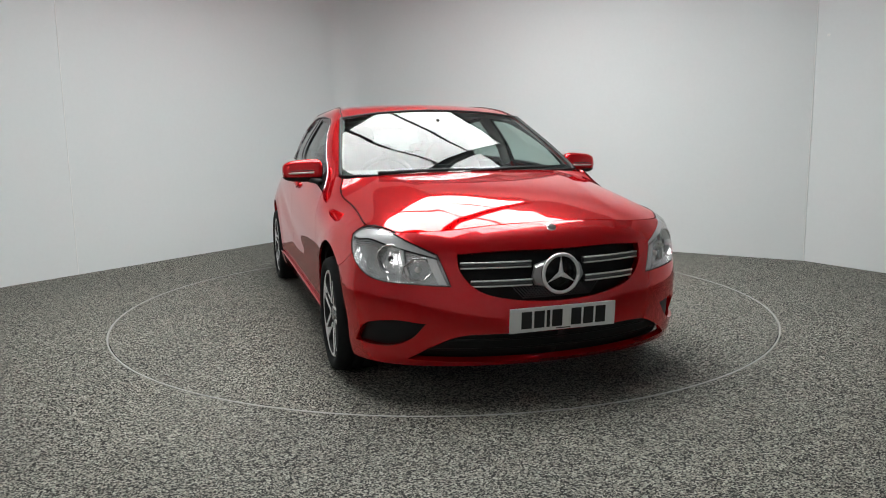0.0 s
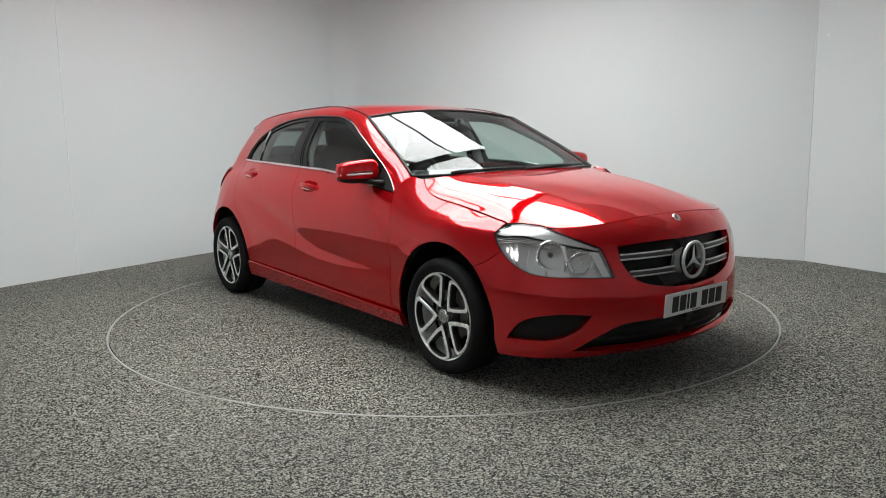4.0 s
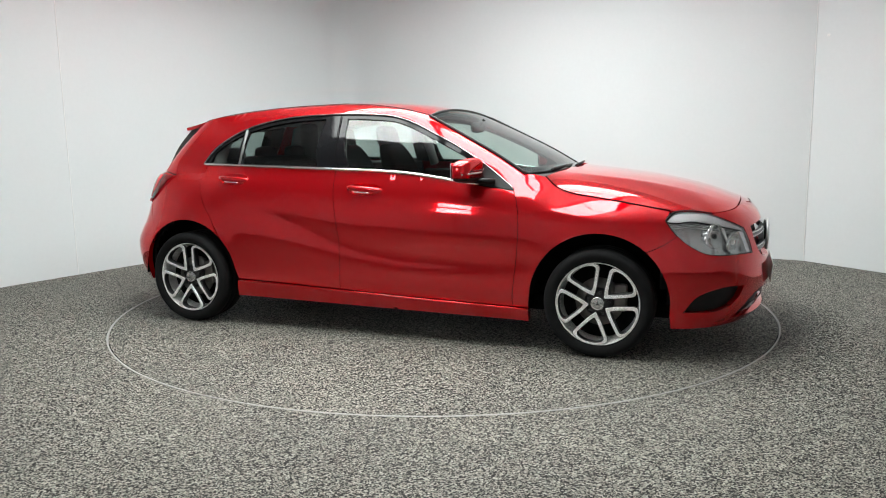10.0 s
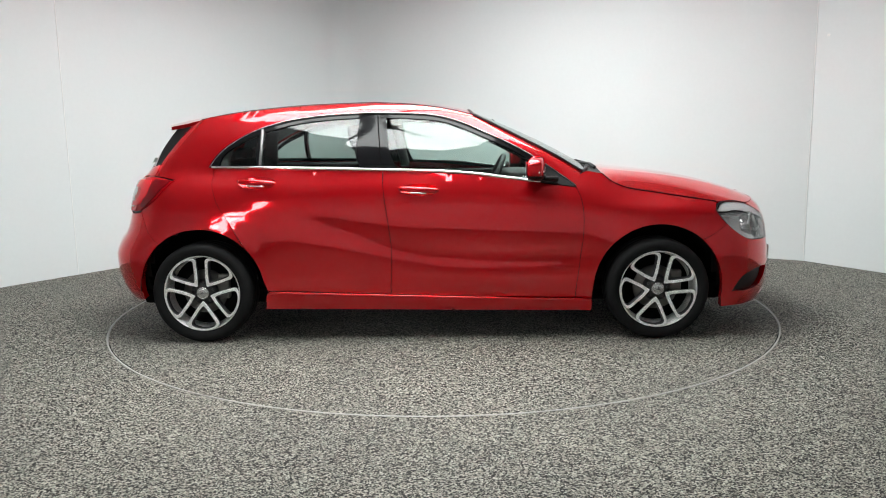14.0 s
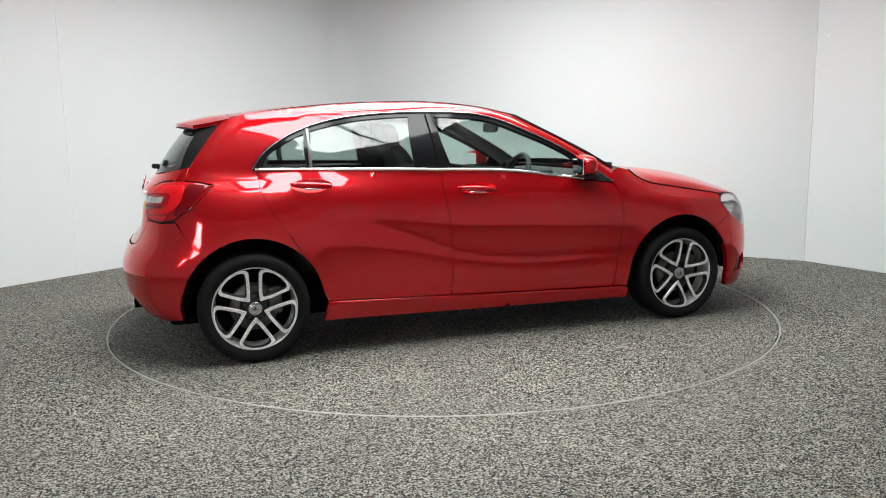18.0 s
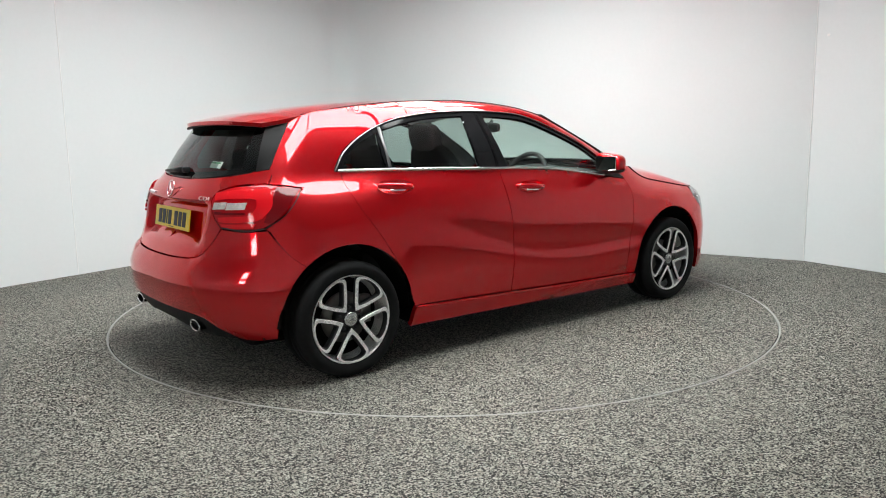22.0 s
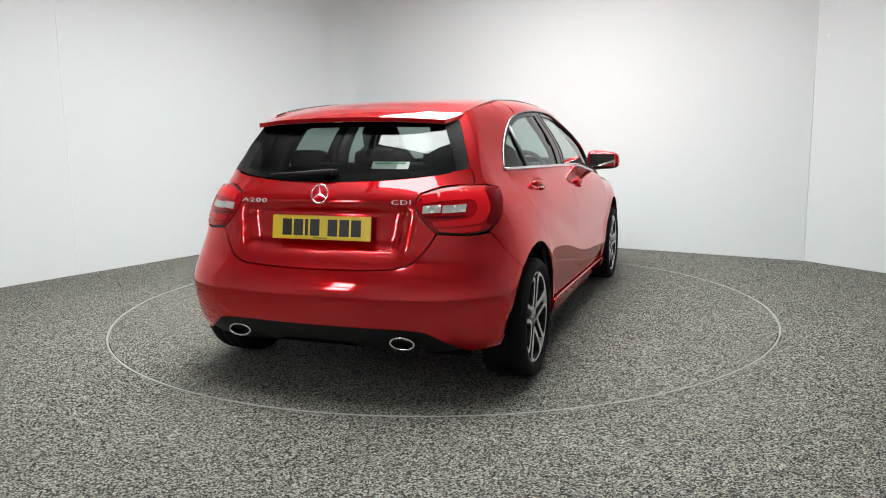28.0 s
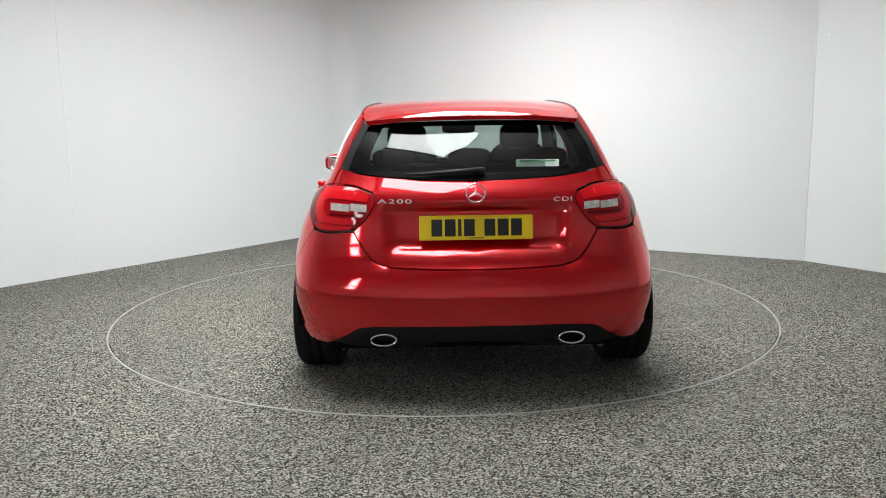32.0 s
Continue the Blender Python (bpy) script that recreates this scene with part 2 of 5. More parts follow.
def room():
    # floor sheet with the round opening of the turntable
    tagged(new("floor", disc_mesh("floor", RING_R + 0.008, 12.0, 0, FLOORM)), "pale and dark speckled pebble resin floor", "floor", kind="structure")
    base = disc_mesh("pit", 0.0005, RING_R + 0.1, -0.06, DARK)
    tagged(new("floor_pit", base), "dark pit under the turntable", "floor", kind="structure")
    v, f = lathe([(RING_R - 0.0005, -0.05), (RING_R - 0.0005, 0.0025), (RING_R + 0.0065, 0.0030), (RING_R + 0.0090, 0.0005), (RING_R + 0.0090, -0.05)], 160, "z")
    tagged(new("trim", mesh_of("trim", v, f, RINGM)), "thin pale metal ring edging the turntable opening", "trim", kind="structure")
    n = len(CORNERS)
    for i in range(n):
        a, b = Vector(CORNERS[i]), Vector(CORNERS[(i + 1) % n])
        d = (b - a).normalized()
        out = Vector((d.y, -d.x))
        if out.dot((a + b) / 2) < 0:
            out = -out
        ea, eb = a - d * 0.06, b + d * 0.06
        if i == 0:
            ea = a + d * 0.30
        if i == n - 1:
            eb = b - d * 0.30
        verts = [(*p, z) for z in (-0.02, CEILING + 0.05) for p in (ea, eb, eb + out * 0.12, ea + out * 0.12)]
        faces = [(0, 1, 2, 3), (4, 7, 6, 5), (0, 4, 5, 1), (1, 5, 6, 2), (2, 6, 7, 3), (3, 7, 4, 0)]
        tagged(new(WALL_NAMES[i], mesh_of("wall", verts, faces, WALL, False)), "plain white painted studio wall panel", "wall", kind="structure")
    # the far corner is a soft curve
    c = Vector(CORNERS[0])
    d0, d1 = (Vector(CORNERS[1]) - c).normalized(), (Vector(CORNERS[-1]) - c).normalized()
    arc = []
    for k in range(13):
        t = k / 12
        p = (c + d0 * 0.31) * (1 - t) ** 2 + c * 2 * t * (1 - t) + (c + d1 * 0.31) * t ** 2
        arc.append(p)
    back = [p + (c - (d0 + d1)) * 0 - (d0 + d1).normalized() * 0.12 for p in arc]
    verts = [(*p, z) for z in (-0.02, CEILING + 0.05) for p in arc + back]
    faces = [(k, k + 1, 26 + k + 1, 26 + k) for k in range(12)] + [(13 + k, 39 + k, 40 + k, 14 + k) for k in range(12)]
    tagged(new("wall_corner", mesh_of("wall", verts, faces, WALL)), "softly curved white corner between two studio walls", "wall", kind="structure")
    # joint strips between wall sheets
    for name, p, w in (("trim", (3.362, 1.508), 0.006), ("trim", (-3.318, 1.347), 0.006)):
        bm = box_bm((w, 0.004, CEILING), (*p, CEILING / 2), 0.001, 1, Matrix.Rotation(radians(-32 if p[0] > 0 else 55), 4, "Z"))
        tagged(part(name, bm, JOINT, None), "thin joint strip between white wall sheets", "trim", kind="structure")
    # a small white fixing on the wall by the joint
    bm = box_bm((0.022, 0.012, 0.022), (3.42, 1.40, 2.03), 0.004, 2, Matrix.Rotation(radians(-60), 4, "Z"))
    tagged(part("wall_hook", bm, WHITEPL, None), "small white fixing on the studio wall", "hook")
    # ceiling, dark, with the large light panel in it
    verts = [(-8, -9, CEILING), (8, -9, CEILING), (8, 6, CEILING), (-8, 6, CEILING)]
    verts += [(x, y, CEILING + 0.1) for x, y, _ in verts]
    faces = [(0, 3, 2, 1), (4, 5, 6, 7), (0, 1, 5, 4), (1, 2, 6, 5), (2, 3, 7, 6), (3, 0, 4, 7)]
    tagged(new("ceiling", mesh_of("ceiling", verts, faces, CEIL, False)), "dark painted studio ceiling", "ceiling", kind="structure")
    light_box()
    stand_light()


def light_box():
    """The overhead softbox: two long glowing strips of sheets with dark battens, and a beam between them."""
    box = tagged(new("ceiling_light"), "large white overhead softbox with dark battens between its sheets", "light")
    box.matrix_basis = pose(0, 0, BOX_Z, 0, 0, BOX_TURN)
    # local x runs along the strips, local y across them
    for y0, y1, x0, x1 in STRIPS:
        n = max(2, round((x1 - x0) / 0.8))
        d = (x1 - x0) / n
        for i in range(n):
            part("diffuser", box_bm((d - 0.012, y1 - y0, 0.02), (x0 + d * (i + 0.5), (y0 + y1) / 2, 0.02), 0.004, 1), PANEL, box)
        for i in range(n + 1):
            part("batten", box_bm((0.045, y1 - y0, 0.03), (x0 + d * i, (y0 + y1) / 2, 0.012), 0.004, 1), STRUT, box)
        for y in (y0 - 0.02, y1 + 0.02):
            part("frame_side", box_bm((x1 - x0 + 0.06, 0.04, 0.06), ((x0 + x1) / 2, y, 0.012), 0.004, 1), STRUT, box)
        for x in (x0 + 0.1, x1 - 0.1):
            h = CEILING - BOX_Z - 0.04
            part("hanger", box_bm((0.02, 0.02, h), (x, (y0 + y1) / 2, 0.04 + h / 2)), STRUT, box)
    ys = (STRIPS[0][0] + STRIPS[1][1]) / 2
    part("beam", box_bm((4.4, 0.07, 0.08), (-0.5, ys, 0.0), 0.006, 1), STRUT, box, "thick dark middle beam")


def stand_light():
    """A lamp on a stand with two square faces, beside the camera."""
    for k, (x, y, rz) in enumerate(STANDS):
        st = tagged(new("studio_lamp"), "black studio lamp stand with two square glowing faces", "lamp", group="studio lamps")
        st.matrix_basis = pose(x, y, 0, 0, 0, rz)
        v, f = tube([(0, 0, 0.02), (0, 0, 2.1)], 0.018)
        put("pole", mesh_of("pole", v, f, STRUT), st)
        for a in range(3):
            w = a * 2.094
            v, f = tube([(0, 0, 0.35), (0.38 * math.cos(w), 0.38 * math.sin(w), 0.012)], 0.012)
            put("leg", mesh_of("leg", v, f, STRUT), st)
        for z in (1.40, 1.86):
            h = part("housing", box_bm((0.42, 0.10, 0.40), (0, -0.07, z), 0.01, 2), STRUT, st)
            part("lamp_face", box_bm((0.38, 0.012, 0.36), (0, -0.126, z), 0.003, 1), LAMP, h)
            v, f = lathe([(0.0005, -0.140), (0.05, -0.139), (0.075, -0.136), (0.085, -0.131)], 24)
            put("lamp_core", mesh_of("lamp_core", [(x, y, zz + z) for x, y, zz in v], f, LAMPCORE), h)


def turntable():
    tt = tagged(new("turntable"), "round floor turntable with the same speckled pebble surface", "turntable")
    me = disc_mesh("disc", 0.0005, RING_R - 0.006, 0, FLOORM)
    put("disc", me, tt)
    v, f = lathe([(RING_R - 0.006, 0.0), (RING_R - 0.006, -0.05)], 160, "z")
    put("rim_edge", mesh_of("rim_edge", v, f, DARK), tt, "dark metal edge of the disc")
    return tt


# ---- the car's outer surface ----
# plan outline at each height: foremost and rearmost x, length and fullness of the rounded ends
ZL = [0.10, 0.18, 0.24, 0.34, 0.46, 0.58, 0.66, 0.72, 0.76, 0.785, 0.81, 0.84]
XF = [2.10, 2.185, 2.222, 2.234, 2.226, 2.212, 2.195, 2.17, 2.145, 2.115, 2.06, 1.98]
ZR = [0.10, 0.20, 0.30, 0.40, 0.50, 0.58, 0.64, 0.72, 0.85, 0.93, 1.0, 1.06, 1.15, 1.27, 1.40]
XR = [-1.88, -1.95, -2.025, -2.055, -2.06, -2.03, -1.985, -1.960, -1.937, -1.910, -1.850, -1.80, -1.72, -1.61, -1.48]
LR = [0.40, 0.46, 0.48, 0.50, 0.50, 0.49, 0.46, 0.45, 0.42, 0.39, 0.34, 0.30, 0.27, 0.25, 0.22]
xf_of, xr_of, lr_of = curve(ZL, XF), curve(ZR, XR), curve(ZR, LR)
# half width by station along the car and height
XW = [-1.70, -1.35, -0.9, -0.3, 0.3, 0.9, 1.35, 1.70]
ZW = [0.10, 0.18, 0.26, 0.32, 0.45, 0.60, 0.75, 0.84, 0.88, 0.93, 1.0, 1.1, 1.2, 1.3, 1.36, 1.42]
WIDTHS = [
    [0.80, 0.82, 0.80, 0.80, 0.80, 0.80, 0.82, 0.80],
    [0.845, 0.862, 0.850, 0.846, 0.846, 0.846, 0.868, 0.865],
    [0.862, 0.882, 0.878, 0.872, 0.872, 0.872, 0.888, 0.882],
    [0.872, 0.894, 0.892, 0.885, 0.884, 0.884, 0.894, 0.886],
    [0.884, 0.903, 0.900, 0.895, 0.894, 0.895, 0.902, 0.890],
    [0.878, 0.906, 0.906, 0.905, 0.904, 0.903, 0.906, 0.882],
    [0.840, 0.888, 0.896, 0.8975, 0.8975, 0.897, 0.888, 0.840],
    [0.806, 0.853, 0.875, 0.8815, 0.8820, 0.872, 0.785, 0.715],
    [0.788, 0.832, 0.861, 0.8690, 0.8700, 0.852, 0.738, 0.660],
    [0.762, 0.800, 0.838, 0.8490, 0.8500, 0.816, 0.680, 0.590],
    [0.708, 0.735, 0.792, 0.8150, 0.8170, 0.768, 0.60, 0.50],
    [0.660, 0.693, 0.756, 0.792, 0.787, 0.722, 0.54, 0.42],
    [0.608, 0.645, 0.704, 0.741, 0.732, 0.650, 0.48, 0.36],
    [0.553, 0.586, 0.638, 0.674, 0.656, 0.572, 0.42, 0.30],
    [0.510, 0.540, 0.594, 0.632, 0.605, 0.51, 0.36, 0.26],
    [0.385, 0.405, 0.455, 0.500, 0.465, 0.40, 0.28, 0.20],
]
gx, gz = np.linspace(-1.70, 1.70, 273), np.linspace(0.10, 1.42, 265)
rows_x = np.array([curve(XW, r)(gx) for r in WIDTHS])
TABLE = np.array([curve(ZW, rows_x[:, i])(gz) for i in range(len(gx))])
FRONT_HUB, REAR_HUB, HUB_Z, ARCH_Z, ARCH_R = 1.354, -1.354, 0.294, 0.300, 0.378
# the hollow over the lower ridge: where it begins, is deepest and ends, and its depth
ridge_low = curve([-1.2, -0.81, -0.577, -0.19, 0.2, 0.9], [0.785, 0.655, 0.580, 0.480, 0.420, 0.405])
ridge_mid = curve([-1.2, -0.62, -0.44, -0.19, 0.13, 0.5, 0.95], [0.84, 0.705, 0.640, 0.560, 0.515, 0.498, 0.53])
ridge_top = curve([-1.2, -0.62, -0.23, 0.31, 0.68, 0.95], [0.88, 0.745, 0.695, 0.650, 0.612, 0.575])
ridge_depth = curve([-1.25, -0.95, -0.5, 0.3, 0.85, 1.12], [0.0, 0.008, 0.016, 0.016, 0.013, 0.0])
shoulder_of = curve([-1.6, -0.9, 0.0, 0.9, 1.7], [0.885, 0.862, 0.838, 0.822, 0.79])


def width(x, z):
    i = np.clip((x + 1.70) / 3.4 * 272, 0, 271.999)
    j = np.clip((z - 0.10) / 1.32 * 264, 0, 263.999)
    a, b = i.astype(int), j.astype(int)
    u, v = i - a, j - b
    w = TABLE[a, b] * (1 - u) * (1 - v) + TABLE[a + 1, b] * u * (1 - v) + TABLE[a, b + 1] * (1 - u) * v + TABLE[a + 1, b + 1] * u * v
    # rising lower ridge with a hollow over it, and the shoulder line
    lo, mid, hi = ridge_low(x), ridge_mid(x), ridge_top(x)
    soft = lambda t: 0.012 * np.logaddexp(0, t / 0.012)
    dip = (soft(z - lo) - soft(z - mid)) / (mid - lo) - (soft(z - mid) - soft(z - hi)) / (hi - mid)
    w = w - ridge_depth(x) * dip
    long = np.clip((x + 1.75) / 0.4, 0, 1) * np.clip((1.75 - x) / 0.4, 0, 1)
    w = w + long * 0.0015 * np.exp(-np.abs(z - shoulder_of(x)) / 0.03)
    for hub in (FRONT_HUB, REAR_HUB):
        r = np.hypot(x - hub, z - ARCH_Z)
        w = w + 0.007 * np.exp(-((r - ARCH_R - 0.015) / 0.035) ** 2)
    return w


QF, QM, QR = 1.15, 3.15, 1.10
N_FRONT, N_REAR = 2.10, 2.6


def ends(z):
    """Where the rounded front and rear begin, at height z."""
    xf, xr, lr = xf_of(z), xr_of(z), lr_of(z)
    start = np.minimum(1.64, xf - 0.34)
    return xf, start, xr + lr, xr


def body(q, z):
    """The right-hand half surface as an unrolled sheet: q runs from the nose round the side to the tail."""
    q, z = np.broadcast_arrays(np.asarray(q, float), np.asarray(z, float))
    xf, sf, sr, xr = ends(z)
    th = np.clip(q / QF, 0, 1) * math.pi / 2
    tr = np.clip((QF + QM + QR - q) / QR, 0, 1) * math.pi / 2
    k = np.clip((q - QF) / QM, 0, 1)
    x = np.where(q < QF, sf + (xf - sf) * np.cos(th) ** (2 / N_FRONT), np.where(q > QF + QM, sr - (sr - xr) * np.cos(tr) ** (2 / N_REAR), sf + (sr - sf) * k))
    w = width(np.clip(x, -1.7, 1.7), z)
    y = np.where(q < QF, np.sin(th) ** (2 / N_FRONT), np.where(q > QF + QM, np.sin(tr) ** (2 / N_REAR), 1.0)) * w
    # flat well round the rear number plate
    wellz = np.clip((z - 0.665) / 0.045, 0, 1) * np.clip((0.893 - z) / 0.016, 0, 1)
    welly = np.clip((0.42 + (z - 0.665) * 0.15 - y) / 0.06, 0, 1)
    x = np.where(q > QF + QM, x + 0.058 * wellz * welly, x)
    # edge over the rear bumper
    x = np.where(q > QF + QM, x - 0.012 * np.exp(-((z - 0.595) / 0.018) ** 2) * np.clip((0.62 - y) / 0.1, 0, 1), x)
    return np.stack([x, -y, z], -1)


def qx(x, z):
    """The sheet's q of the point of the side, or of an end, at x and z."""
    xf, sf, sr, xr = (float(v) for v in ends(np.float64(z)))
    if x > sf:
        return QF * 2 / math.pi * math.acos(min(1, (x - sf) / (xf - sf)) ** (N_FRONT / 2))
    if x < sr:
        return QF + QM + QR - QR * 2 / math.pi * math.acos(min(1, (sr - x) / (sr - xr)) ** (N_REAR / 2))
    return QF + QM * (sf - x) / (sf - sr)


def qy(y, z, rear=False):
    """The sheet's q of the point of the nose, or the tail, at half width y."""
    n = N_REAR if rear else N_FRONT
    lim = QR if rear else QF
    lo, hi = 0.0, 1.0
    for _ in range(40):
        mid = (lo + hi) / 2
        q = QF + QM + QR - lim * mid if rear else lim * mid
        if -body(q, z)[1] < y:
            lo = mid
        else:
            hi = mid
    return QF + QM + QR - lim * lo if rear else lim * lo


def S(*pts):
    return [(qx(x, z), z) for x, z in pts]


def F(*pts):
    return [(qy(y, z), z) for y, z in pts]


def R(*pts):
    return [(qy(y, z, True), z) for y, z in pts]


def inside(p, poly):
    x, y = p[:, 0], p[:, 1]
    a, b = poly, np.roll(poly, -1, 0)
    c = np.zeros(len(p), bool)
    for (x0, y0), (x1, y1) in zip(a, b):
        if y0 == y1:
            continue
        c ^= ((y0 > y) != (y1 > y)) & (x < (x1 - x0) * (y - y0) / (y1 - y0) + x0)
    return c


def resample(poly, step):
    out = []
    for a, b in zip(poly, np.roll(poly, -1, 0)):
        n = max(1, int(np.linalg.norm(b - a) / step + 0.5))
        for t in np.arange(n) / n:
            out.append(a + (b - a) * t)
    out = np.array(out)
    keep = np.linalg.norm(out - np.roll(out, 1, 0), axis=1) > 1e-5
    return out[keep]


def shrink(poly, d):
    """The outline moved inwards by d."""
    if not d:
        return poly
    area = np.sum(poly[:, 0] * np.roll(poly[:, 1], -1) - np.roll(poly[:, 0], -1) * poly[:, 1])
    e0, e1 = poly - np.roll(poly, 1, 0), np.roll(poly, -1, 0) - poly
    n0, n1 = (np.stack([-e[:, 1], e[:, 0]], 1) / (np.linalg.norm(e, axis=1)[:, None] + 1e-9) for e in (e0, e1))
    n = n0 + n1
    n /= np.maximum(np.linalg.norm(n, axis=1)[:, None], 0.6)
    return poly + n * d * (1 if area > 0 else -1)


def sheet_normals(surf, P2):
    e = 0.002
    du = surf(P2[:, 0] + e, P2[:, 1]) - surf(P2[:, 0] - e, P2[:, 1])
    dv = surf(P2[:, 0], P2[:, 1] + e) - surf(P2[:, 0], P2[:, 1] - e)
    n = np.cross(du, dv)
    return n / (np.linalg.norm(n, axis=1)[:, None] + 1e-12)


def cut_sheet(outline, holes=(), step=0.04, surf=body, inset=0.0, depth=0.012, gap=0.002, crown=0.0):
    """Verts and faces of a panel cut from the body sheet along an outline, with a turned-in rim."""
    loop = resample(shrink(np.asarray(outline, float), gap), step * 0.6)
    hl = [resample(shrink(np.asarray(h, float), -gap), step * 0.6) for h in holes]
    lo, hi = loop.min(0), loop.max(0)
    g = np.array([(lo[0] + (i + 0.5 * (j % 2)) * step, lo[1] + j * step * 0.87) for j in range(int((hi[1] - lo[1]) / step / 0.87) + 2) for i in range(int((hi[0] - lo[0]) / step) + 2)])
    ok = inside(g, loop)
    for h in hl:
        ok &= ~inside(g, h)
    g = g[ok]
    rim = np.concatenate([loop] + hl)
    if len(g):
        dist = np.min(np.linalg.norm(g[:, None] - rim[None], axis=2), axis=1)
        g = g[dist > step * 0.45]
    pts = np.concatenate([rim, g]) if len(g) else rim
    edges, at = [], 0
    for l in [loop] + hl:
        edges += [(at + i, at + (i + 1) % len(l)) for i in range(len(l))]
        at += len(l)
    v2, _, tris, *_ = geometry.delaunay_2d_cdt([Vector(p) for p in pts], edges, [], 0, 1e-6)
    P2 = np.array([tuple(v) for v in v2])
    tris = np.array([t for t in tris if len(t) == 3])
    c = P2[tris].mean(1)
    ok = inside(c, loop)
    for h in hl:
        ok &= ~inside(c, h)
    tris = tris[ok]
    if surf is body:
        # points beside the centre line are drawn onto it
        P2[:, 0] = np.where(P2[:, 0] < 0.004, 0.0, np.where(P2[:, 0] > QF + QM + QR - 0.004, QF + QM + QR, P2[:, 0]))
    P, N = surf(P2[:, 0], P2[:, 1]), sheet_normals(surf, P2)
    mid = surf(*(P2.mean(0)[:, None])) if surf is not body else None
    if surf is body:
        flip = np.sign(np.einsum("ij,ij->i", N, np.stack([P[:, 0] * 0.15, P[:, 1], 0 * P[:, 2]], 1)).mean())
        N = N * (flip if flip else 1)
    if crown:
        d = np.min(np.linalg.norm(P2[:, None] - rim[None], axis=2), axis=1)
        P = P + N * (crown * (1 - np.exp(-d / 0.03)))[:, None]
    P = P - N * inset
    fn = np.cross(P[tris[:, 1]] - P[tris[:, 0]], P[tris[:, 2]] - P[tris[:, 0]])
    bad = np.einsum("ij,ij->i", fn, N[tris[:, 0]]) < 0
    tris[bad] = tris[bad][:, ::-1]
    verts, faces = list(map(tuple, P)), [tuple(int(i) for i in t) for t in tris]
    if surf is body:
        # points on the centre line lie exactly on it
        P[:, 1] = np.where(np.abs(P[:, 1]) < 1e-6, 0.0, P[:, 1])
        verts = list(map(tuple, P))
    if depth:
        count = {}
        for a, b, c in faces:
            for e in ((a, b), (b, c), (c, a)):
                count[e] = 1
        for a, b in [e for e in count if (e[1], e[0]) not in count]:
            if P[a][1] == 0.0 and P[b][1] == 0.0:
                continue
            k = len(verts)
            verts += [tuple(P[a]), tuple(P[b]), tuple(P[b] - N[b] * depth), tuple(P[a] - N[a] * depth)]
            faces.append((k + 1, k, k + 3, k + 2))
    return verts, faces


def mirrored(vf):
    return [(x, -y, z) for x, y, z in vf[0]], [f[::-1] for f in vf[1]]


def both(name, vf, material, parent, label="", left_parent=None):
    """The piece on the car's right side and its mirror image."""
    a = put(name, mesh_of(name, *vf, material), parent, label)
    b = put(name, mesh_of(name, *mirrored(vf), material), left_parent or parent, label)
    return a, b


def whole(vf):
    """A half sheet that ends at the centre line, joined with its mirror image."""
    v, f = vf
    out, index = list(v), []
    for i, (x, y, z) in enumerate(v):
        if y == 0.0:
            index.append(i)
        else:
            index.append(len(out))
            out.append((x, -y, z))
    return out, list(f) + [tuple(index[i] for i in t[::-1]) for t in f]


def coons(bottom, top, left, right, nu=40, nv=24, bulge=None):
    """A grid spanned between four edge lines; bottom and top run from left to right, left and right from bottom to top."""
    def at(line, t):
        line = np.asarray(line, float)
        s = np.concatenate([[0], np.cumsum(np.linalg.norm(np.diff(line, axis=0), axis=1))])
        s /= s[-1]
        return np.stack([np.interp(t, s, line[:, k]) for k in range(3)], -1)
    u, v = np.linspace(0, 1, nu), np.linspace(0, 1, nv)
    B, T, L, Rr = at(bottom, u), at(top, u), at(left, v), at(right, v)
    U, V = u[None, :, None], v[:, None, None]
    P = (1 - V) * B[None] + V * T[None] + (1 - U) * L[:, None] + U * Rr[:, None]
    P = P - ((1 - U) * (1 - V) * B[0] + U * (1 - V) * B[-1] + (1 - U) * V * T[0] + U * V * T[-1])
    if bulge is not None:
        P = P + bulge(U[..., 0], V[..., 0])
    return P


def grid_vf(P, depth=0.012, flip=False):
    nv, nu, _ = P.shape
    verts = [tuple(p) for p in P.reshape(-1, 3)]
    faces = [(j * nu + i, j * nu + i + 1, (j + 1) * nu + i + 1, (j + 1) * nu + i) for j in range(nv - 1) for i in range(nu - 1)]
    N = np.cross(np.gradient(P, axis=1), np.gradient(P, axis=0))
    N /= np.linalg.norm(N, axis=2)[..., None] + 1e-12
    if flip:
        N, faces = -N, [f[::-1] for f in faces]
    if depth:
        ring = [(0, i) for i in range(nu)] + [(j, nu - 1) for j in range(1, nv)] + [(nv - 1, i) for i in range(nu - 2, -1, -1)] + [(j, 0) for j in range(nv - 2, 0, -1)]
        for a, b in zip(ring, ring[1:] + ring[:1]):
            k = len(verts)
            verts += [tuple(P[a]), tuple(P[b]), tuple(P[b] - N[b] * depth), tuple(P[a] - N[a] * depth)]
            f = (k, k + 3, k + 2, k + 1)
            faces.append(f[::-1] if flip else f)
    return verts, faces


def on_body(pts, n=8, inset=0.0):
    """A smooth 3D line on the car's side through (x, z) points."""
    line = spline(pts, n) if len(pts) > 2 else np.asarray(pts, float)
    out = np.array([body(qx(x, z), z) for x, z in line])
    out[:, 1] += inset
    return out


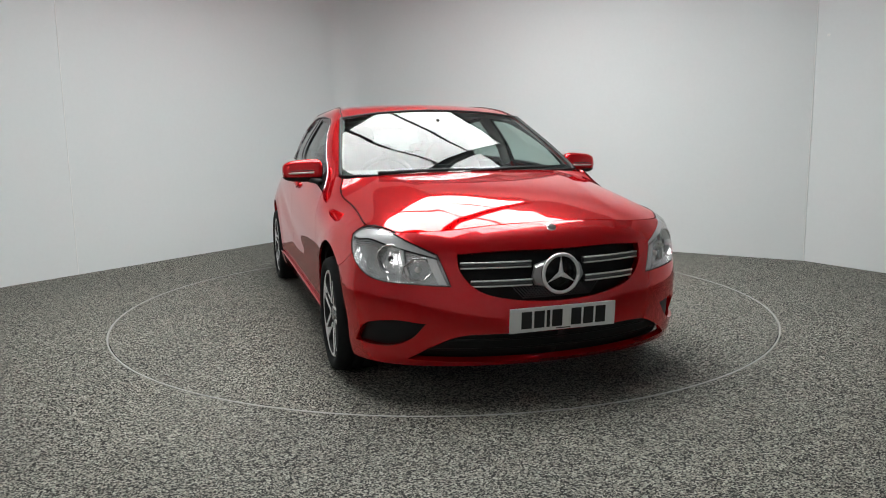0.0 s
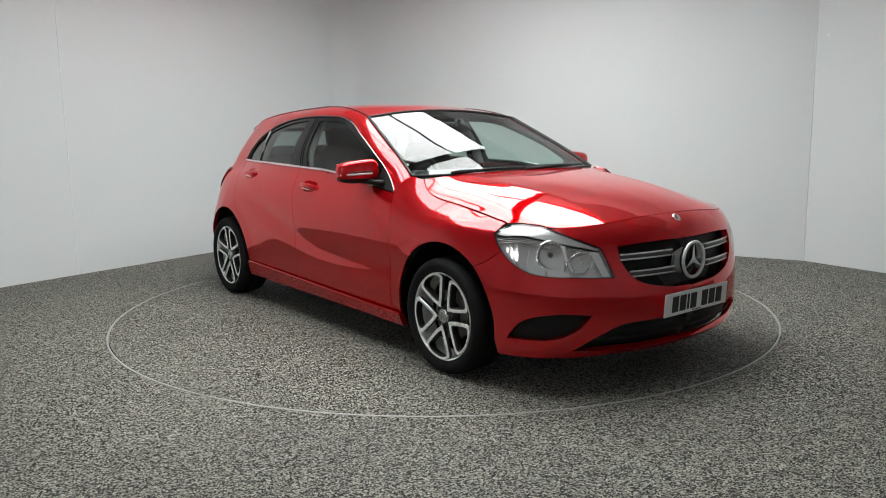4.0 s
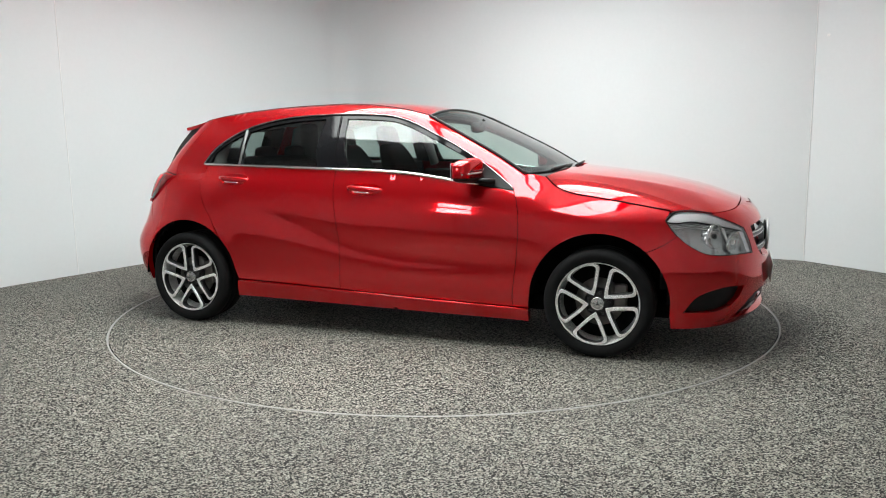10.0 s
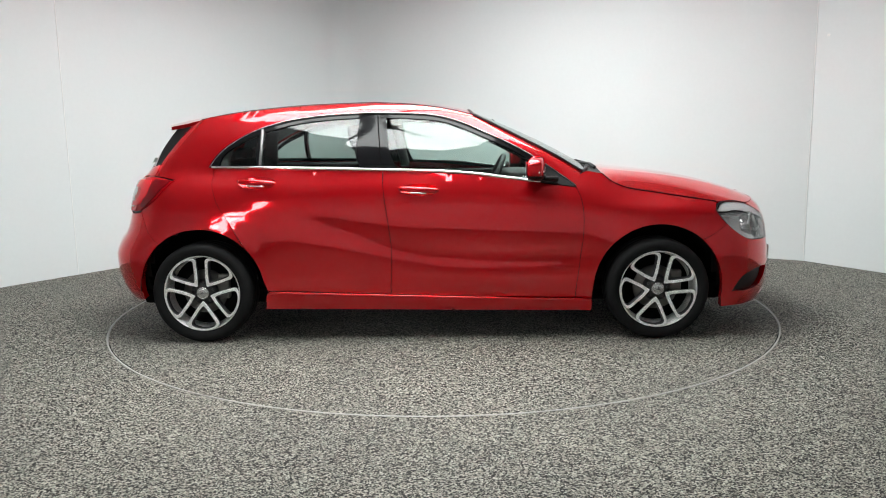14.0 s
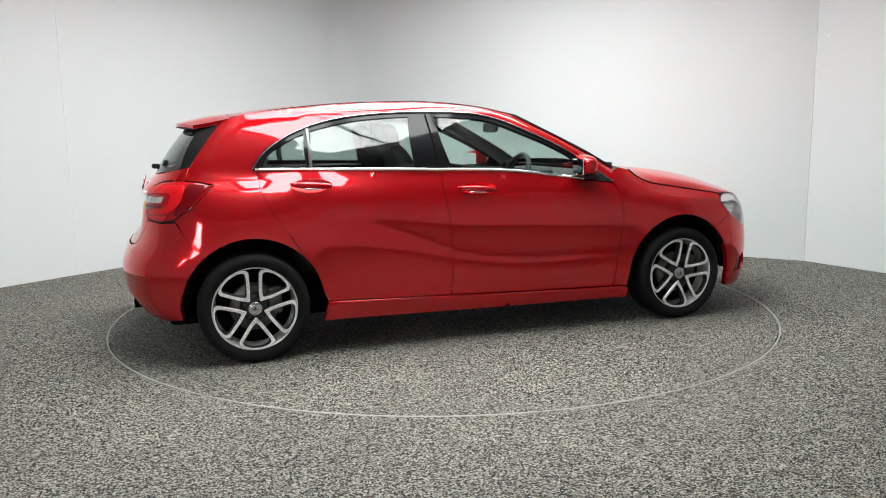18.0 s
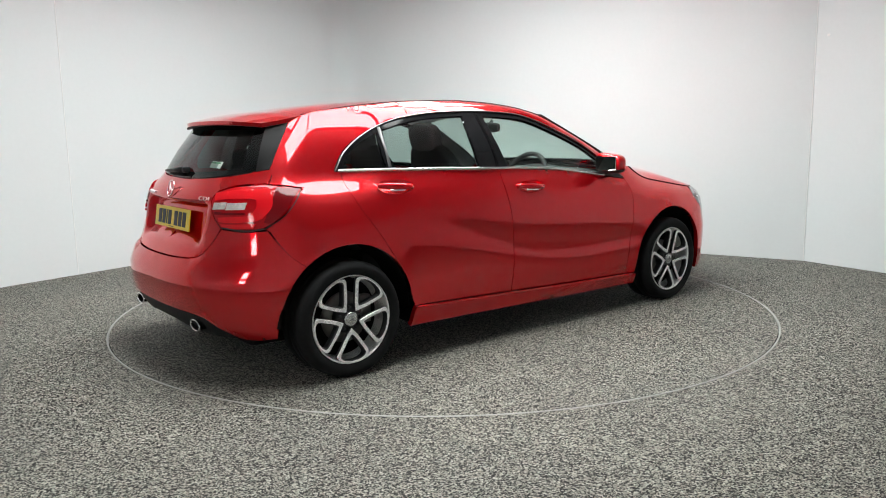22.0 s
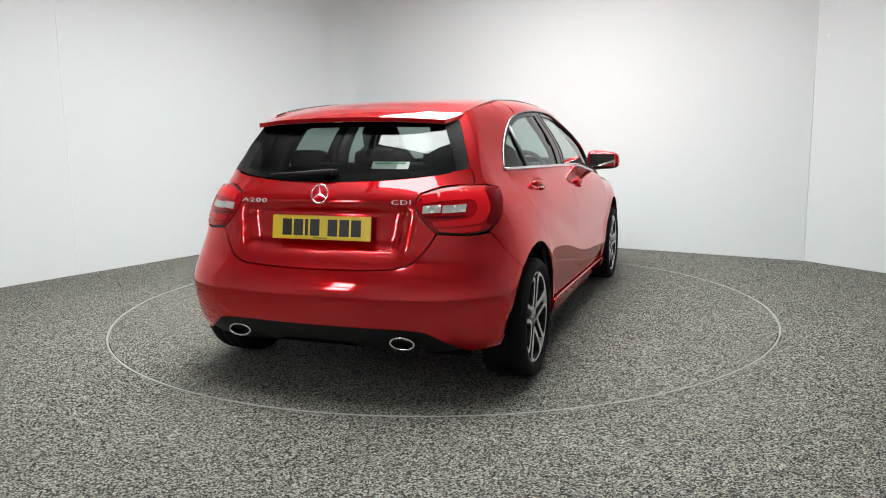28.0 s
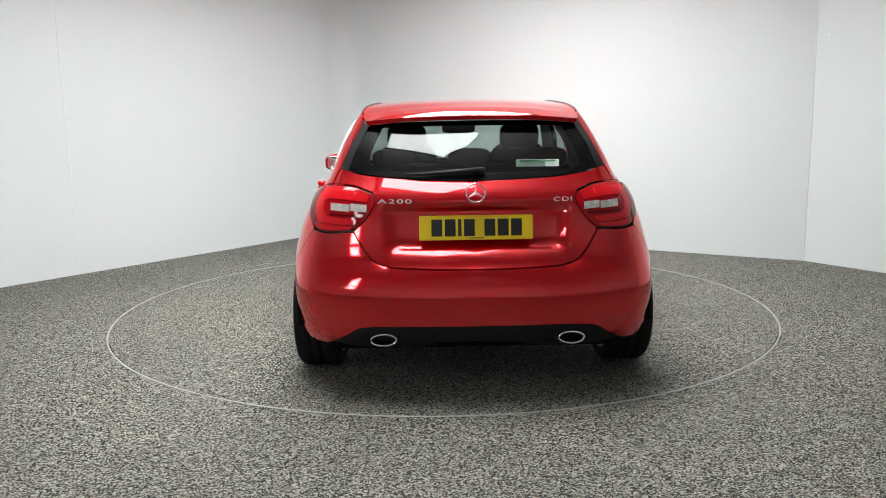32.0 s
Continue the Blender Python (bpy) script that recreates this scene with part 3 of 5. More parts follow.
# ---- the car ----
car = tagged(new("car"), "glossy red five-door hatchback car standing on the turntable", "car")
HANDLES = ((-0.165, 0.070, 0.893), (-1.125, -0.895, 0.943))
BELT = [(-1.298, 1.034), (-0.9, 1.027), (-0.284, 1.010), (0.16, 0.992), (0.526, 0.948), (0.873, 0.902)]
WINTOP = [(-1.322, 1.034), (-1.225, 1.150), (-1.004, 1.266), (-0.76, 1.322), (-0.411, 1.347), (-0.05, 1.338), (0.13, 1.312), (0.31, 1.238), (0.465, 1.168), (0.69, 1.040), (0.873, 0.905)]
belt_z = curve(*zip(*BELT))
top_line = spline(WINTOP, 10)


def top_z(x):
    return float(np.interp(x, top_line[:, 0], top_line[:, 1]))


def arch(hub, a0, a1, r=ARCH_R, n=20):
    return [(hub + r * math.cos(radians(a)), ARCH_Z + r * math.sin(radians(a))) for a in np.linspace(a0, a1, n)]


WS_EDGE = [(0.915, -0.742, 0.985), (0.75, -0.708, 1.085), (0.55, -0.668, 1.19), (0.284, -0.610, 1.325)]
ROOF_XZ = [(-0.337, 1.412), (-0.8, 1.397), (-1.2, 1.357), (-1.41, 1.320)]
ROOF_EDGE = np.concatenate([spline([(0.284, -0.610, 1.325), (0.1, -0.588, 1.368), (-0.1, -0.552, 1.396), tuple(body(qx(*ROOF_XZ[0]), ROOF_XZ[0][1]))], 8)[:-1], on_body(ROOF_XZ, 8)])


def flip_y(line):
    return np.asarray(line) * np.array([1, -1, 1])


def sides_panels():
    cups = []
    for x0, x1, z in HANDLES:
        xm = (x0 + x1) / 2
        cups.append(np.array(S(*[(xm + 0.112 * math.cos(w), z + 0.001 + 0.034 * math.sin(w)) for w in np.linspace(0, 2 * math.pi, 32, endpoint=False)])))
    b = [(x, float(belt_z(x)) - 0.006) for x in (0.873, 0.6, 0.3, 0.0, -0.262)]
    B_LINE = [(-0.262, 1.000), (-0.235, 0.731), (-0.216, 0.50), (-0.222, 0.277)]
    fd = both("front_door", cut_sheet(sharp(S(*b), S(*B_LINE), S((-0.222, 0.277), (0.3, 0.259), (0.873, 0.242)), S((0.873, 0.242), (0.905, 0.567), (0.900, 0.825), (0.873, 0.896))), [cups[0]]), PAINT, car)
    rb = [(x, float(belt_z(x)) - 0.006) for x in (-0.262, -0.6, -0.95, -1.292)]
    low = arch(REAR_HUB, 42, 12)
    rd = both("rear_door", cut_sheet(sharp(S(*rb), S((-1.292, 1.028), (-1.292, 0.961), (-1.237, 0.813), (-1.140, 0.665), low[0]), S(*low), S(low[-1], (-0.958, 0.305)), S((-0.958, 0.305), (-0.6, 0.292), (-0.222, 0.277)), S(*B_LINE[::-1])), [cups[1]]), PAINT, car)
    # front wing
    a = arch(FRONT_HUB, 180 - 5, 49)
    gapline = [(1.71, 0.797), (1.374, 0.852), (1.174, 0.888), (1.09, 0.925), (1.035, 0.972)]
    both("front_wing", cut_sheet(sharp(S((0.873, 0.896), (0.900, 0.825), (0.905, 0.567), (0.873, 0.242)), S((0.873, 0.242), (0.968, 0.239)), S((0.968, 0.239), a[0]), S(*a), S(a[-1], (1.68, 0.620), (1.753, 0.670)), S((1.753, 0.670), (1.715, 0.715), (1.69, 0.752)), S((1.69, 0.752), (1.71, 0.797)), S(*gapline), S((1.035, 0.972), (0.93, 0.985), (0.86, 0.93)))), PAINT, car)
    # sill with its ledge
    both("sill", cut_sheet(sharp(S((0.968, 0.236), (0.3, 0.255), (-0.222, 0.273), (-0.958, 0.301)), S((-0.958, 0.301), (-0.980, 0.196)), S((-0.980, 0.196), (0.0, 0.180), (0.97, 0.168))), inset=-0.017, depth=0.03), PAINT, car)
    edge = on_body([(0.960, 0.233), (0.3, 0.251), (-0.222, 0.269), (-0.950, 0.297)], 10, inset=-0.015)
    both("sill_edge", tube([tuple(p) for p in edge], 0.0055, 8), PAINT, car, "rounded upper edge of the sill that catches the light")
    # rear quarter with the rear pillar
    qa = arch(REAR_HUB, 43, 129.5)
    both("rear_quarter", cut_sheet(sharp(
        S((-0.74, 1.330), *[(x, z + 0.004) for x, z in WINTOP[::-1][8:]][:0], (-1.0, 1.272), (-1.228, 1.156), (-1.327, 1.034)),
        S((-1.294, 1.028), (-1.292, 0.961), (-1.237, 0.813), (-1.140, 0.665), qa[0]), S(*qa),
        S(qa[-1], (-1.668, 0.655), (-1.705, 0.72), (-1.725, 0.764)), S((-1.740, 0.776), (-1.658, 0.831), (-1.598, 0.886), (-1.515, 0.964)),
        S((-1.515, 0.964), (-1.60, 0.979), (-1.68, 0.987)), R((0.70, 0.987), (0.682, 0.987)), R((0.678, 1.0), (0.665, 1.03), (0.645, 1.06)), R((0.645, 1.06), (0.598, 1.17), (0.540, 1.285)),
        S((-1.41, 1.320), (-1.2, 1.357), (-0.8, 1.397))), gap=0.0008), PAINT, car)
    # roof side and windscreen pillar
    n = 60
    low = [p for p in top_line if p[0] > -0.81][::-1]
    bottom = np.array([body(qx(x, z + 0.003), z + 0.003) for x, z in low])
    top = np.concatenate([spline(WS_EDGE, 10)[:-1], np.array([p for p in ROOF_EDGE if p[0] > -0.81])])
    # u runs from front to rear, v upwards
    P = coons(bottom, top, [bottom[0], top[0]], [bottom[-1], top[-1]], 60, 6, lambda u, v: np.stack([0 * u * v, -0.010 * 4 * v * (1 - v) + 0 * u, 0.006 * 4 * v * (1 - v) + 0 * u], -1))
    on = np.array([[body(qx(x, z), z) for x, z in zip(P[0, :, 0], P[0, :, 2] + (P[-1, :, 2] - P[0, :, 2]) * v)] for v in np.linspace(0, 1, 6)])
    k = np.clip((P[..., :1] + 0.75) / 0.45, 0, 1)
    k = k * k * (3 - 2 * k)
    P = P * k + on * (1 - k)
    both("roof_side", grid_vf(P, 0.012, flip=True), PAINT, car)
    both("pillar_lining", grid_vf(P + np.array([0, 0.020, -0.014]), 0, flip=True), LINING, car)
    # windows: black surround sheet behind, panes, chrome strips
    front_glass = sharp(S(*[(x, float(belt_z(x)) + 0.012) for x in (-0.18, 0.2, 0.5, 0.66)]), S((0.66, 0.955), (0.69, 1.018)), S(*[(x, top_z(x) - 0.028) for x in (0.66, 0.5, 0.3, 0.1, -0.1, -0.25)]), S((-0.25, 1.315), (-0.18, 1.022)))
    rear_glass = sharp(S(*[(x, float(belt_z(x)) + 0.012) for x in (-0.985, -0.6, -0.40)]), S((-0.40, 1.026), (-0.408, 1.320)), S(*[(x, top_z(x) - 0.026) for x in (-0.408, -0.6, -0.8, -0.985)]))
    quarter = sharp(S(*[(x, float(belt_z(x)) + 0.012) for x in (-1.265, -1.15, -1.022)]), S((-1.022, 1.045), (-1.022, 1.235)), S(*[(x, top_z(x) - 0.026) for x in (-1.022, -1.1, -1.2, -1.245)]))
    hold = [front_glass, rear_glass, quarter]
    dlo = sharp(S(*[(x, float(belt_z(x)) - 0.004) for x in (0.873, 0.5, 0.0, -0.5, -1.0, -1.310)]), S(*[tuple(p) for p in top_line[::6]], tuple(top_line[-1])))
    both("window_frame", cut_sheet(dlo, hold, 0.05, inset=0.006, depth=0.02, gap=0.0), GLOSS, car, "black window surround and door pillar")
    for g, tint, nm in ((front_glass, GLASS, "front_door_window"), (rear_glass, DARKGLASS, "rear_door_window"), (quarter, DARKGLASS, "quarter_window")):
        for o in both(nm, cut_sheet(g, (), 0.06, inset=0.012, depth=0.0, gap=-0.003), tint, car):
            o.visible_shadow = False
    v, f = tube([Vector(p) + Vector((0, -0.004, 0)) for p in on_body([(x, float(belt_z(x)) + 0.002) for x in (0.665, 0.5, 0.2, -0.262, -0.7, -1.0, -1.305)])], 0.0095, 8)
    both("belt_strip", (v, f), CHROME, car, "bright chrome strip under the windows")
    v, f = tube([Vector(p) + Vector((0, -0.002, 0)) for p in on_body([tuple(p) for p in top_line[::8]] + [tuple(top_line[-1])], 4)], 0.0038, 8)
    both("window_strip", (v, f), CHROMED, car, "thin bright strip over the windows")
    both("mirror_sail", cut_sheet(sharp(S((0.650, 0.932), (0.76, 0.916), (0.868, 0.902)), S((0.868, 0.902), (0.78, 0.978), (0.688, 1.036)), S((0.688, 1.036), (0.650, 0.932))), (), 0.03, inset=0.001, depth=0.01, gap=0.001), BLACK, car, "black triangular panel at the foot of the mirror")
    # division bars
    for x0, x1, z0, z1, r, m_, nm in ((-1.003, -1.003, 1.04, 1.255, 0.011, SATIN, "window_divider"),):
        v, f = tube([Vector(p) + Vector((0, 0.002, 0)) for p in on_body([(x0, z0), (x1, z1)])], r * 0.8)
        both(nm, (v, f), m_, car)
    v, f = tube([Vector(p) + Vector((0, -0.001, 0)) for p in on_body([(-0.262, 1.01), (-0.285, 1.18), (-0.30, 1.335)])], 0.003)
    both("door_seal", (v, f), DARK, car)
    # dark inner shell seen in the gaps
    P = np.array([[body(q, z) for q in np.linspace(0, QF + QM + QR, 120)] for z in np.linspace(0.30, 0.93, 16)])
    P2 = P.copy()
    P2[..., 0] = P[..., 0] * 0.965
    P2[..., 1] = P[..., 1] * 0.955
    keep = []
    nv, nu, _ = P.shape
    for j in range(nv - 1):
        for i in range(nu - 1):
            c = P[j:j + 2, i:i + 2].mean((0, 1))
            if min(math.hypot(c[0] - h, c[2] - ARCH_Z) for h in (FRONT_HUB, REAR_HUB)) > ARCH_R + 0.03 and not (c[0] > 1.45 and c[2] > 0.5) and not (c[0] > 0.92 and c[2] > 0.78) and not (c[0] < -1.6 and c[2] > 0.72):
                keep.append((j * nu + i, j * nu + i + 1, (j + 1) * nu + i + 1, (j + 1) * nu + i))
    both("inner_body", ([tuple(p) for p in P2.reshape(-1, 3)], keep), DARK, car)
    for hub in (FRONT_HUB, REAR_HUB):
        pts, faces = [], []
        m = 40
        for i in range(m + 1):
            a = math.pi * (0.0 + 1.0 * i / m)
            for y, r in ((-0.866, ARCH_R + 0.004), (-0.84, ARCH_R + 0.008), (-0.60, ARCH_R + 0.012), (-0.60, 0.02)):
                pts.append((hub + r * math.cos(a), y, ARCH_Z + r * math.sin(a)))
        for i in range(m):
            for k in range(3):
                faces.append((i * 4 + k, i * 4 + k + 1, i * 4 + 5 + k, i * 4 + 4 + k))
        both("wheel_arch_liner", (pts, faces), DARK, car)
    part("underbody", box_bm((3.6, 1.36, 0.10), (0, 0, 0.235), 0.03, 2), DARK, car)
    # wider unseen block, added to keep side light out of the shadow underneath
    part("underbody", box_bm((1.86, 1.66, 0.08), (0, 0, 0.225), 0.02, 2), DARK, car)
    part("cabin_floor", box_bm((2.6, 1.5, 0.04), (-0.3, 0, 0.32), 0.01, 1), DARK, car)
    # handles
    for (x0, x1, z), cup in zip(HANDLES, cups):
        y = -float(width(np.float64((x0 + x1) / 2), np.float64(z)))
        xm = (x0 + x1) / 2
        line = [(x0 + (x1 - x0) * t, y + 0.006 - 0.021 * math.sin(math.pi * min(max(t, 0), 1)) ** 0.45, z + 0.010 - 0.016 * t) for t in np.linspace(0, 1, 15)]
        a = both("door_handle", tube(line, [0.009 + 0.008 * math.sin(math.pi * t) ** 0.5 for t in np.linspace(0, 1, 15)], 10, flat=1.15), PAINT, car)
        both("handle_recess", cut_sheet(cup, (), 0.012, inset=0.001, depth=0.0, gap=-0.003, crown=-0.034), PAINT, car)
        v, f = tube([(x0 + 0.06 + 0.10 * t, y - 0.020, z - 0.014 - 0.005 * t) for t in np.linspace(0, 1, 5)], 0.008, 8, flat=0.8)
        both("handle_trim", (v, f), CHROME, car, "chrome strip of the door handle")


def top_panels():
    half = [tuple(body(qx(1.71, 0.797), 0.797)), tuple(body(qx(1.83, 0.796), 0.796)), tuple(body(qx(1.92, 0.782), 0.782)), tuple(body(qy(0.50, 0.788), 0.788)), tuple(body(qy(0.25, 0.806), 0.806)), tuple(body(0.0, 0.811))]
    h = spline(half, 8)
    front = np.concatenate([h, flip_y(h)[::-1][1:]])
    gap = on_body([(1.71, 0.797), (1.374, 0.852), (1.174, 0.888), (1.09, 0.925), (1.035, 0.972)], 8)
    r0 = gap[-1]
    rear = spline([tuple(r0), (1.055, -0.45, 0.992), (1.07, 0, 0.998), (1.055, 0.45, 0.992), (r0[0], -r0[1], r0[2])], 12)

    P = coons(front, rear, gap, flip_y(gap), 81, 41)
    # an even fall from the windscreen to the nose, met by the side edges
    s = np.abs(np.linspace(-1, 1, 81))[None, :]
    v = np.linspace(0, 1, 41)[:, None]
    x0, x1 = P[0, :, 0][None, :], P[-1, :, 0][None, :]
    z0, z1 = P[0, :, 2][None, :], P[-1, :, 2][None, :]
    t = (x0 - P[..., 0]) / (x0 - x1)
    run = x0 - x1
    fall = (2 * t ** 3 - 3 * t ** 2 + 1) * z0 + (t ** 3 - 2 * t ** 2 + t) * run * 0.42 + (3 * t ** 2 - 2 * t ** 3) * z1 + (t ** 3 - t ** 2) * run * 0.10
    middle = 1 - s ** 5
    crease = 0.006 * np.exp(-np.abs(s - 0.42 - 0.22 * v) / 0.06) * np.sin(v * math.pi)
    P[..., 2] = fall * middle + P[..., 2] * (1 - middle) + crease
    put("bonnet", mesh_of("bonnet", *grid_vf(P, 0.012), PAINT), car)
    both("bonnet_gap", tube([tuple(p + np.array([0, -0.001, 0.0015])) for p in gap], 0.0036, 6), DARK, car, "dark shut line beside the bonnet")
    # windscreen
    side = spline(WS_EDGE, 8)
    low = spline([WS_EDGE[0], (1.0, -0.42, 0.984), (1.045, 0, 0.985), (1.0, 0.42, 0.984), (WS_EDGE[0][0], -WS_EDGE[0][1], WS_EDGE[0][2])], 10)
    head = spline([WS_EDGE[-1], (0.262, -0.34, 1.358), (0.255, 0, 1.372), (0.262, 0.34, 1.358), (WS_EDGE[-1][0], -WS_EDGE[-1][1], WS_EDGE[-1][2])], 10)
    P = coons(low, head, side, flip_y(side), 41, 25, lambda u, v: np.stack([0.006 * 16 * u * (1 - u) * v * (1 - v), 0 * u * v, 0.009 * 16 * u * (1 - u) * v * (1 - v)], -1))
    ws = put("windscreen", mesh_of("windscreen", *grid_vf(P, 0.004), GLASS), car)
    ws.visible_shadow = False
    # black band round the windscreen
    rim = np.concatenate([P[0], P[1:, -1], P[-1, ::-1][1:], P[::-1, 0][1:-1]])
    v, f = tube([tuple(p) for p in rim], 0.009, 6, closed=True)
    put("windscreen_seal", mesh_of("windscreen_seal", v, f, BLACK), ws)
    band = P[:3] - np.array([0.002, 0, 0.004])
    put("windscreen_band", mesh_of("windscreen_band", *grid_vf(band, 0), GLOSS), ws)
    # roof
    rear_edge = spline([tuple(ROOF_EDGE[-1]), (-1.415, -0.30, 1.348), (-1.42, 0, 1.356), (-1.415, 0.30, 1.348), tuple(flip_y(ROOF_EDGE[-1]))], 10)
    Pr = coons(head, rear_edge, ROOF_EDGE, flip_y(ROOF_EDGE), 41, 41, lambda u, v: np.stack([0 * u * v, 0 * u * v, -0.021 * (1 - np.abs(2 * u - 1) ** 2) * np.sin(math.pi * np.clip(v, 0, 1)) ** 0.8], -1))
    put("roof", mesh_of("roof", *grid_vf(Pr, 0.010), PAINT), car)
    both("roof_strip", tube([tuple(p + np.array([0, 0.006, 0.004])) for p in ROOF_EDGE], 0.0028, 6), BLACK, car, "black roof edge strip")
    both("pillar_strip", tube([tuple(p + np.array([0.004, -0.006, 0.002])) for p in side], 0.008, 6), BLACK, car, "black strip along the windscreen pillar")
    # headlining and inner pillars so that the roof is not seen through
    Pi = Pr.copy()
    Pi[..., 2] -= 0.035
    put("headlining", mesh_of("headlining", *grid_vf(Pi, 0), LINING), car)
    # spoiler over the rear window
    tip = spline([(-1.615, -0.515, 1.283), (-1.69, -0.30, 1.297), (-1.712, 0, 1.302), (-1.69, 0.30, 1.297), (-1.615, 0.515, 1.283)], 10)
    e = ROOF_EDGE[-1] + np.array([-0.004, 0, 0])
    re2 = rear_edge + np.array([-0.004, 0, 0])
    Ps = coons(re2, tip, [e, (-1.52, -0.533, 1.298), tip[0]], flip_y([e, (-1.52, -0.533, 1.298), tip[0]]), 41, 12, lambda u, v: np.stack([0 * u * v, 0 * u * v, 0.010 * 4 * v * (1 - v) * (1 - np.abs(2 * u - 1) ** 4)], -1))
    sp = put("spoiler", mesh_of("spoiler", *grid_vf(Ps, 0.022), PAINT), car)
    Pb = Ps.copy()
    Pb[..., 2] -= 0.022
    put("spoiler_underside", mesh_of("spoiler_underside", *grid_vf(Pb, 0, flip=True), BLACK), sp)
    v, f = tube([(-1.694, -0.16, 1.288), (-1.703, 0, 1.291), (-1.694, 0.16, 1.288)], 0.006, 6)
    put("brake_lamp", mesh_of("brake_lamp", v, f, REDDARK), sp)
    # rear window with black side blades
    hb = spline([tuple(body(qy(y, z, True), z)) for y, z in ((0.598, 1.046), (0.45, 1.026), (0.25, 1.010), (0.0, 1.004))], 8)
    low = np.concatenate([hb, flip_y(hb)[::-1][1:]])
    gs = spline([tuple(hb[0]), (-1.655, -0.562, 1.15), (-1.585, -0.500, 1.268)], 8)
    topg = spline([tuple(gs[-1]), (-1.635, -0.25, 1.277), (-1.650, 0, 1.280), (-1.635, 0.25, 1.277), tuple(flip_y(gs[-1]))], 10)
    Pg = coons(low, topg, gs, flip_y(gs), 41, 21)
    rg = put("rear_window", mesh_of("rear_window", *grid_vf(Pg, 0.004, flip=True), REARGLASS), car)
    rg.visible_shadow = False
    for a, b in ((0, 3), (18, 21)):
        put("window_band", mesh_of("window_band", *grid_vf(Pg[a:b] + np.array([0.004, 0, 0]), 0, flip=True), GLOSS), rg)
    for a, b in ((0, 4), (37, 41)):
        put("window_band", mesh_of("window_band", *grid_vf(Pg[:, a:b] + np.array([0.005, 0, 0]), 0, flip=True), GLOSS), rg)
    edge = spline([tuple(body(qy(y, z, True), z)) for y, z in ((0.643, 1.056), (0.598, 1.17), (0.540, 1.283))], 8)
    Pf = coons([edge[0], gs[0]], [edge[-1], gs[-1]], edge, gs, 6, 21)
    both("pillar_blade", grid_vf(Pf, 0.01, flip=True), BLADE, car, "black blade beside the rear window")
    # rear wiper
    v, f = tube([(-1.850, -0.02, 1.046), (-1.850, 0.10, 1.040), (-1.842, 0.24, 1.034), (-1.828, 0.32, 1.032)], [0.016, 0.012, 0.008, 0.005], 8)
    w = put("rear_wiper", mesh_of("rear_wiper", v, f, BLACK), car)
    part("wiper_cap", box_bm((0.04, 0.06, 0.03), (-1.838, -0.02, 1.045), 0.01, 2), BLACK, w)
    # paper sticker inside the rear window
    st = part("window_sticker", box_bm((0.001, 0.20, 0.038), (-1.775, -0.30, 1.075), 0, 1, Matrix.Rotation(radians(-7), 4, "Z") @ Matrix.Rotation(radians(32), 4, "Y")), PAPER, car, "pale paper sticker with a green line of print")
    for dz, h, wd, m_ in ((0.010, 0.008, 0.17, INKG), (-0.006, 0.005, 0.12, INK)):
        part("print_bar", box_bm((0.0012, wd, h), (-1.7765, -0.30, 1.075 + dz), 0, 1, Matrix.Rotation(radians(-7), 4, "Z") @ Matrix.Rotation(radians(32), 4, "Y")), m_, st)
    # cowl and front wipers
    P = coons(rear + np.array([-0.012, 0, -0.012]), spline([(0.93, -0.74, 0.97), (1.03, 0, 0.968), (0.93, 0.74, 0.97)], 20), [rear[0], (0.93, -0.74, 0.97)], [rear[-1], (0.93, 0.74, 0.97)], 30, 5)
    put("cowl", mesh_of("cowl", *grid_vf(P, 0.01), BLACK), car)
    for y0, y1 in ((-0.55, 0.05), (0.0, 0.56)):
        v, f = tube([(1.06 - 0.06 * abs(y0), y0, 1.000), (1.045, (y0 + y1) / 2, 1.010), (1.02 - 0.03 * abs(y1), y1, 1.008)], [0.012, 0.009, 0.006], 8)
        put("windscreen_wiper", mesh_of("windscreen_wiper", v, f, BLACK), car)


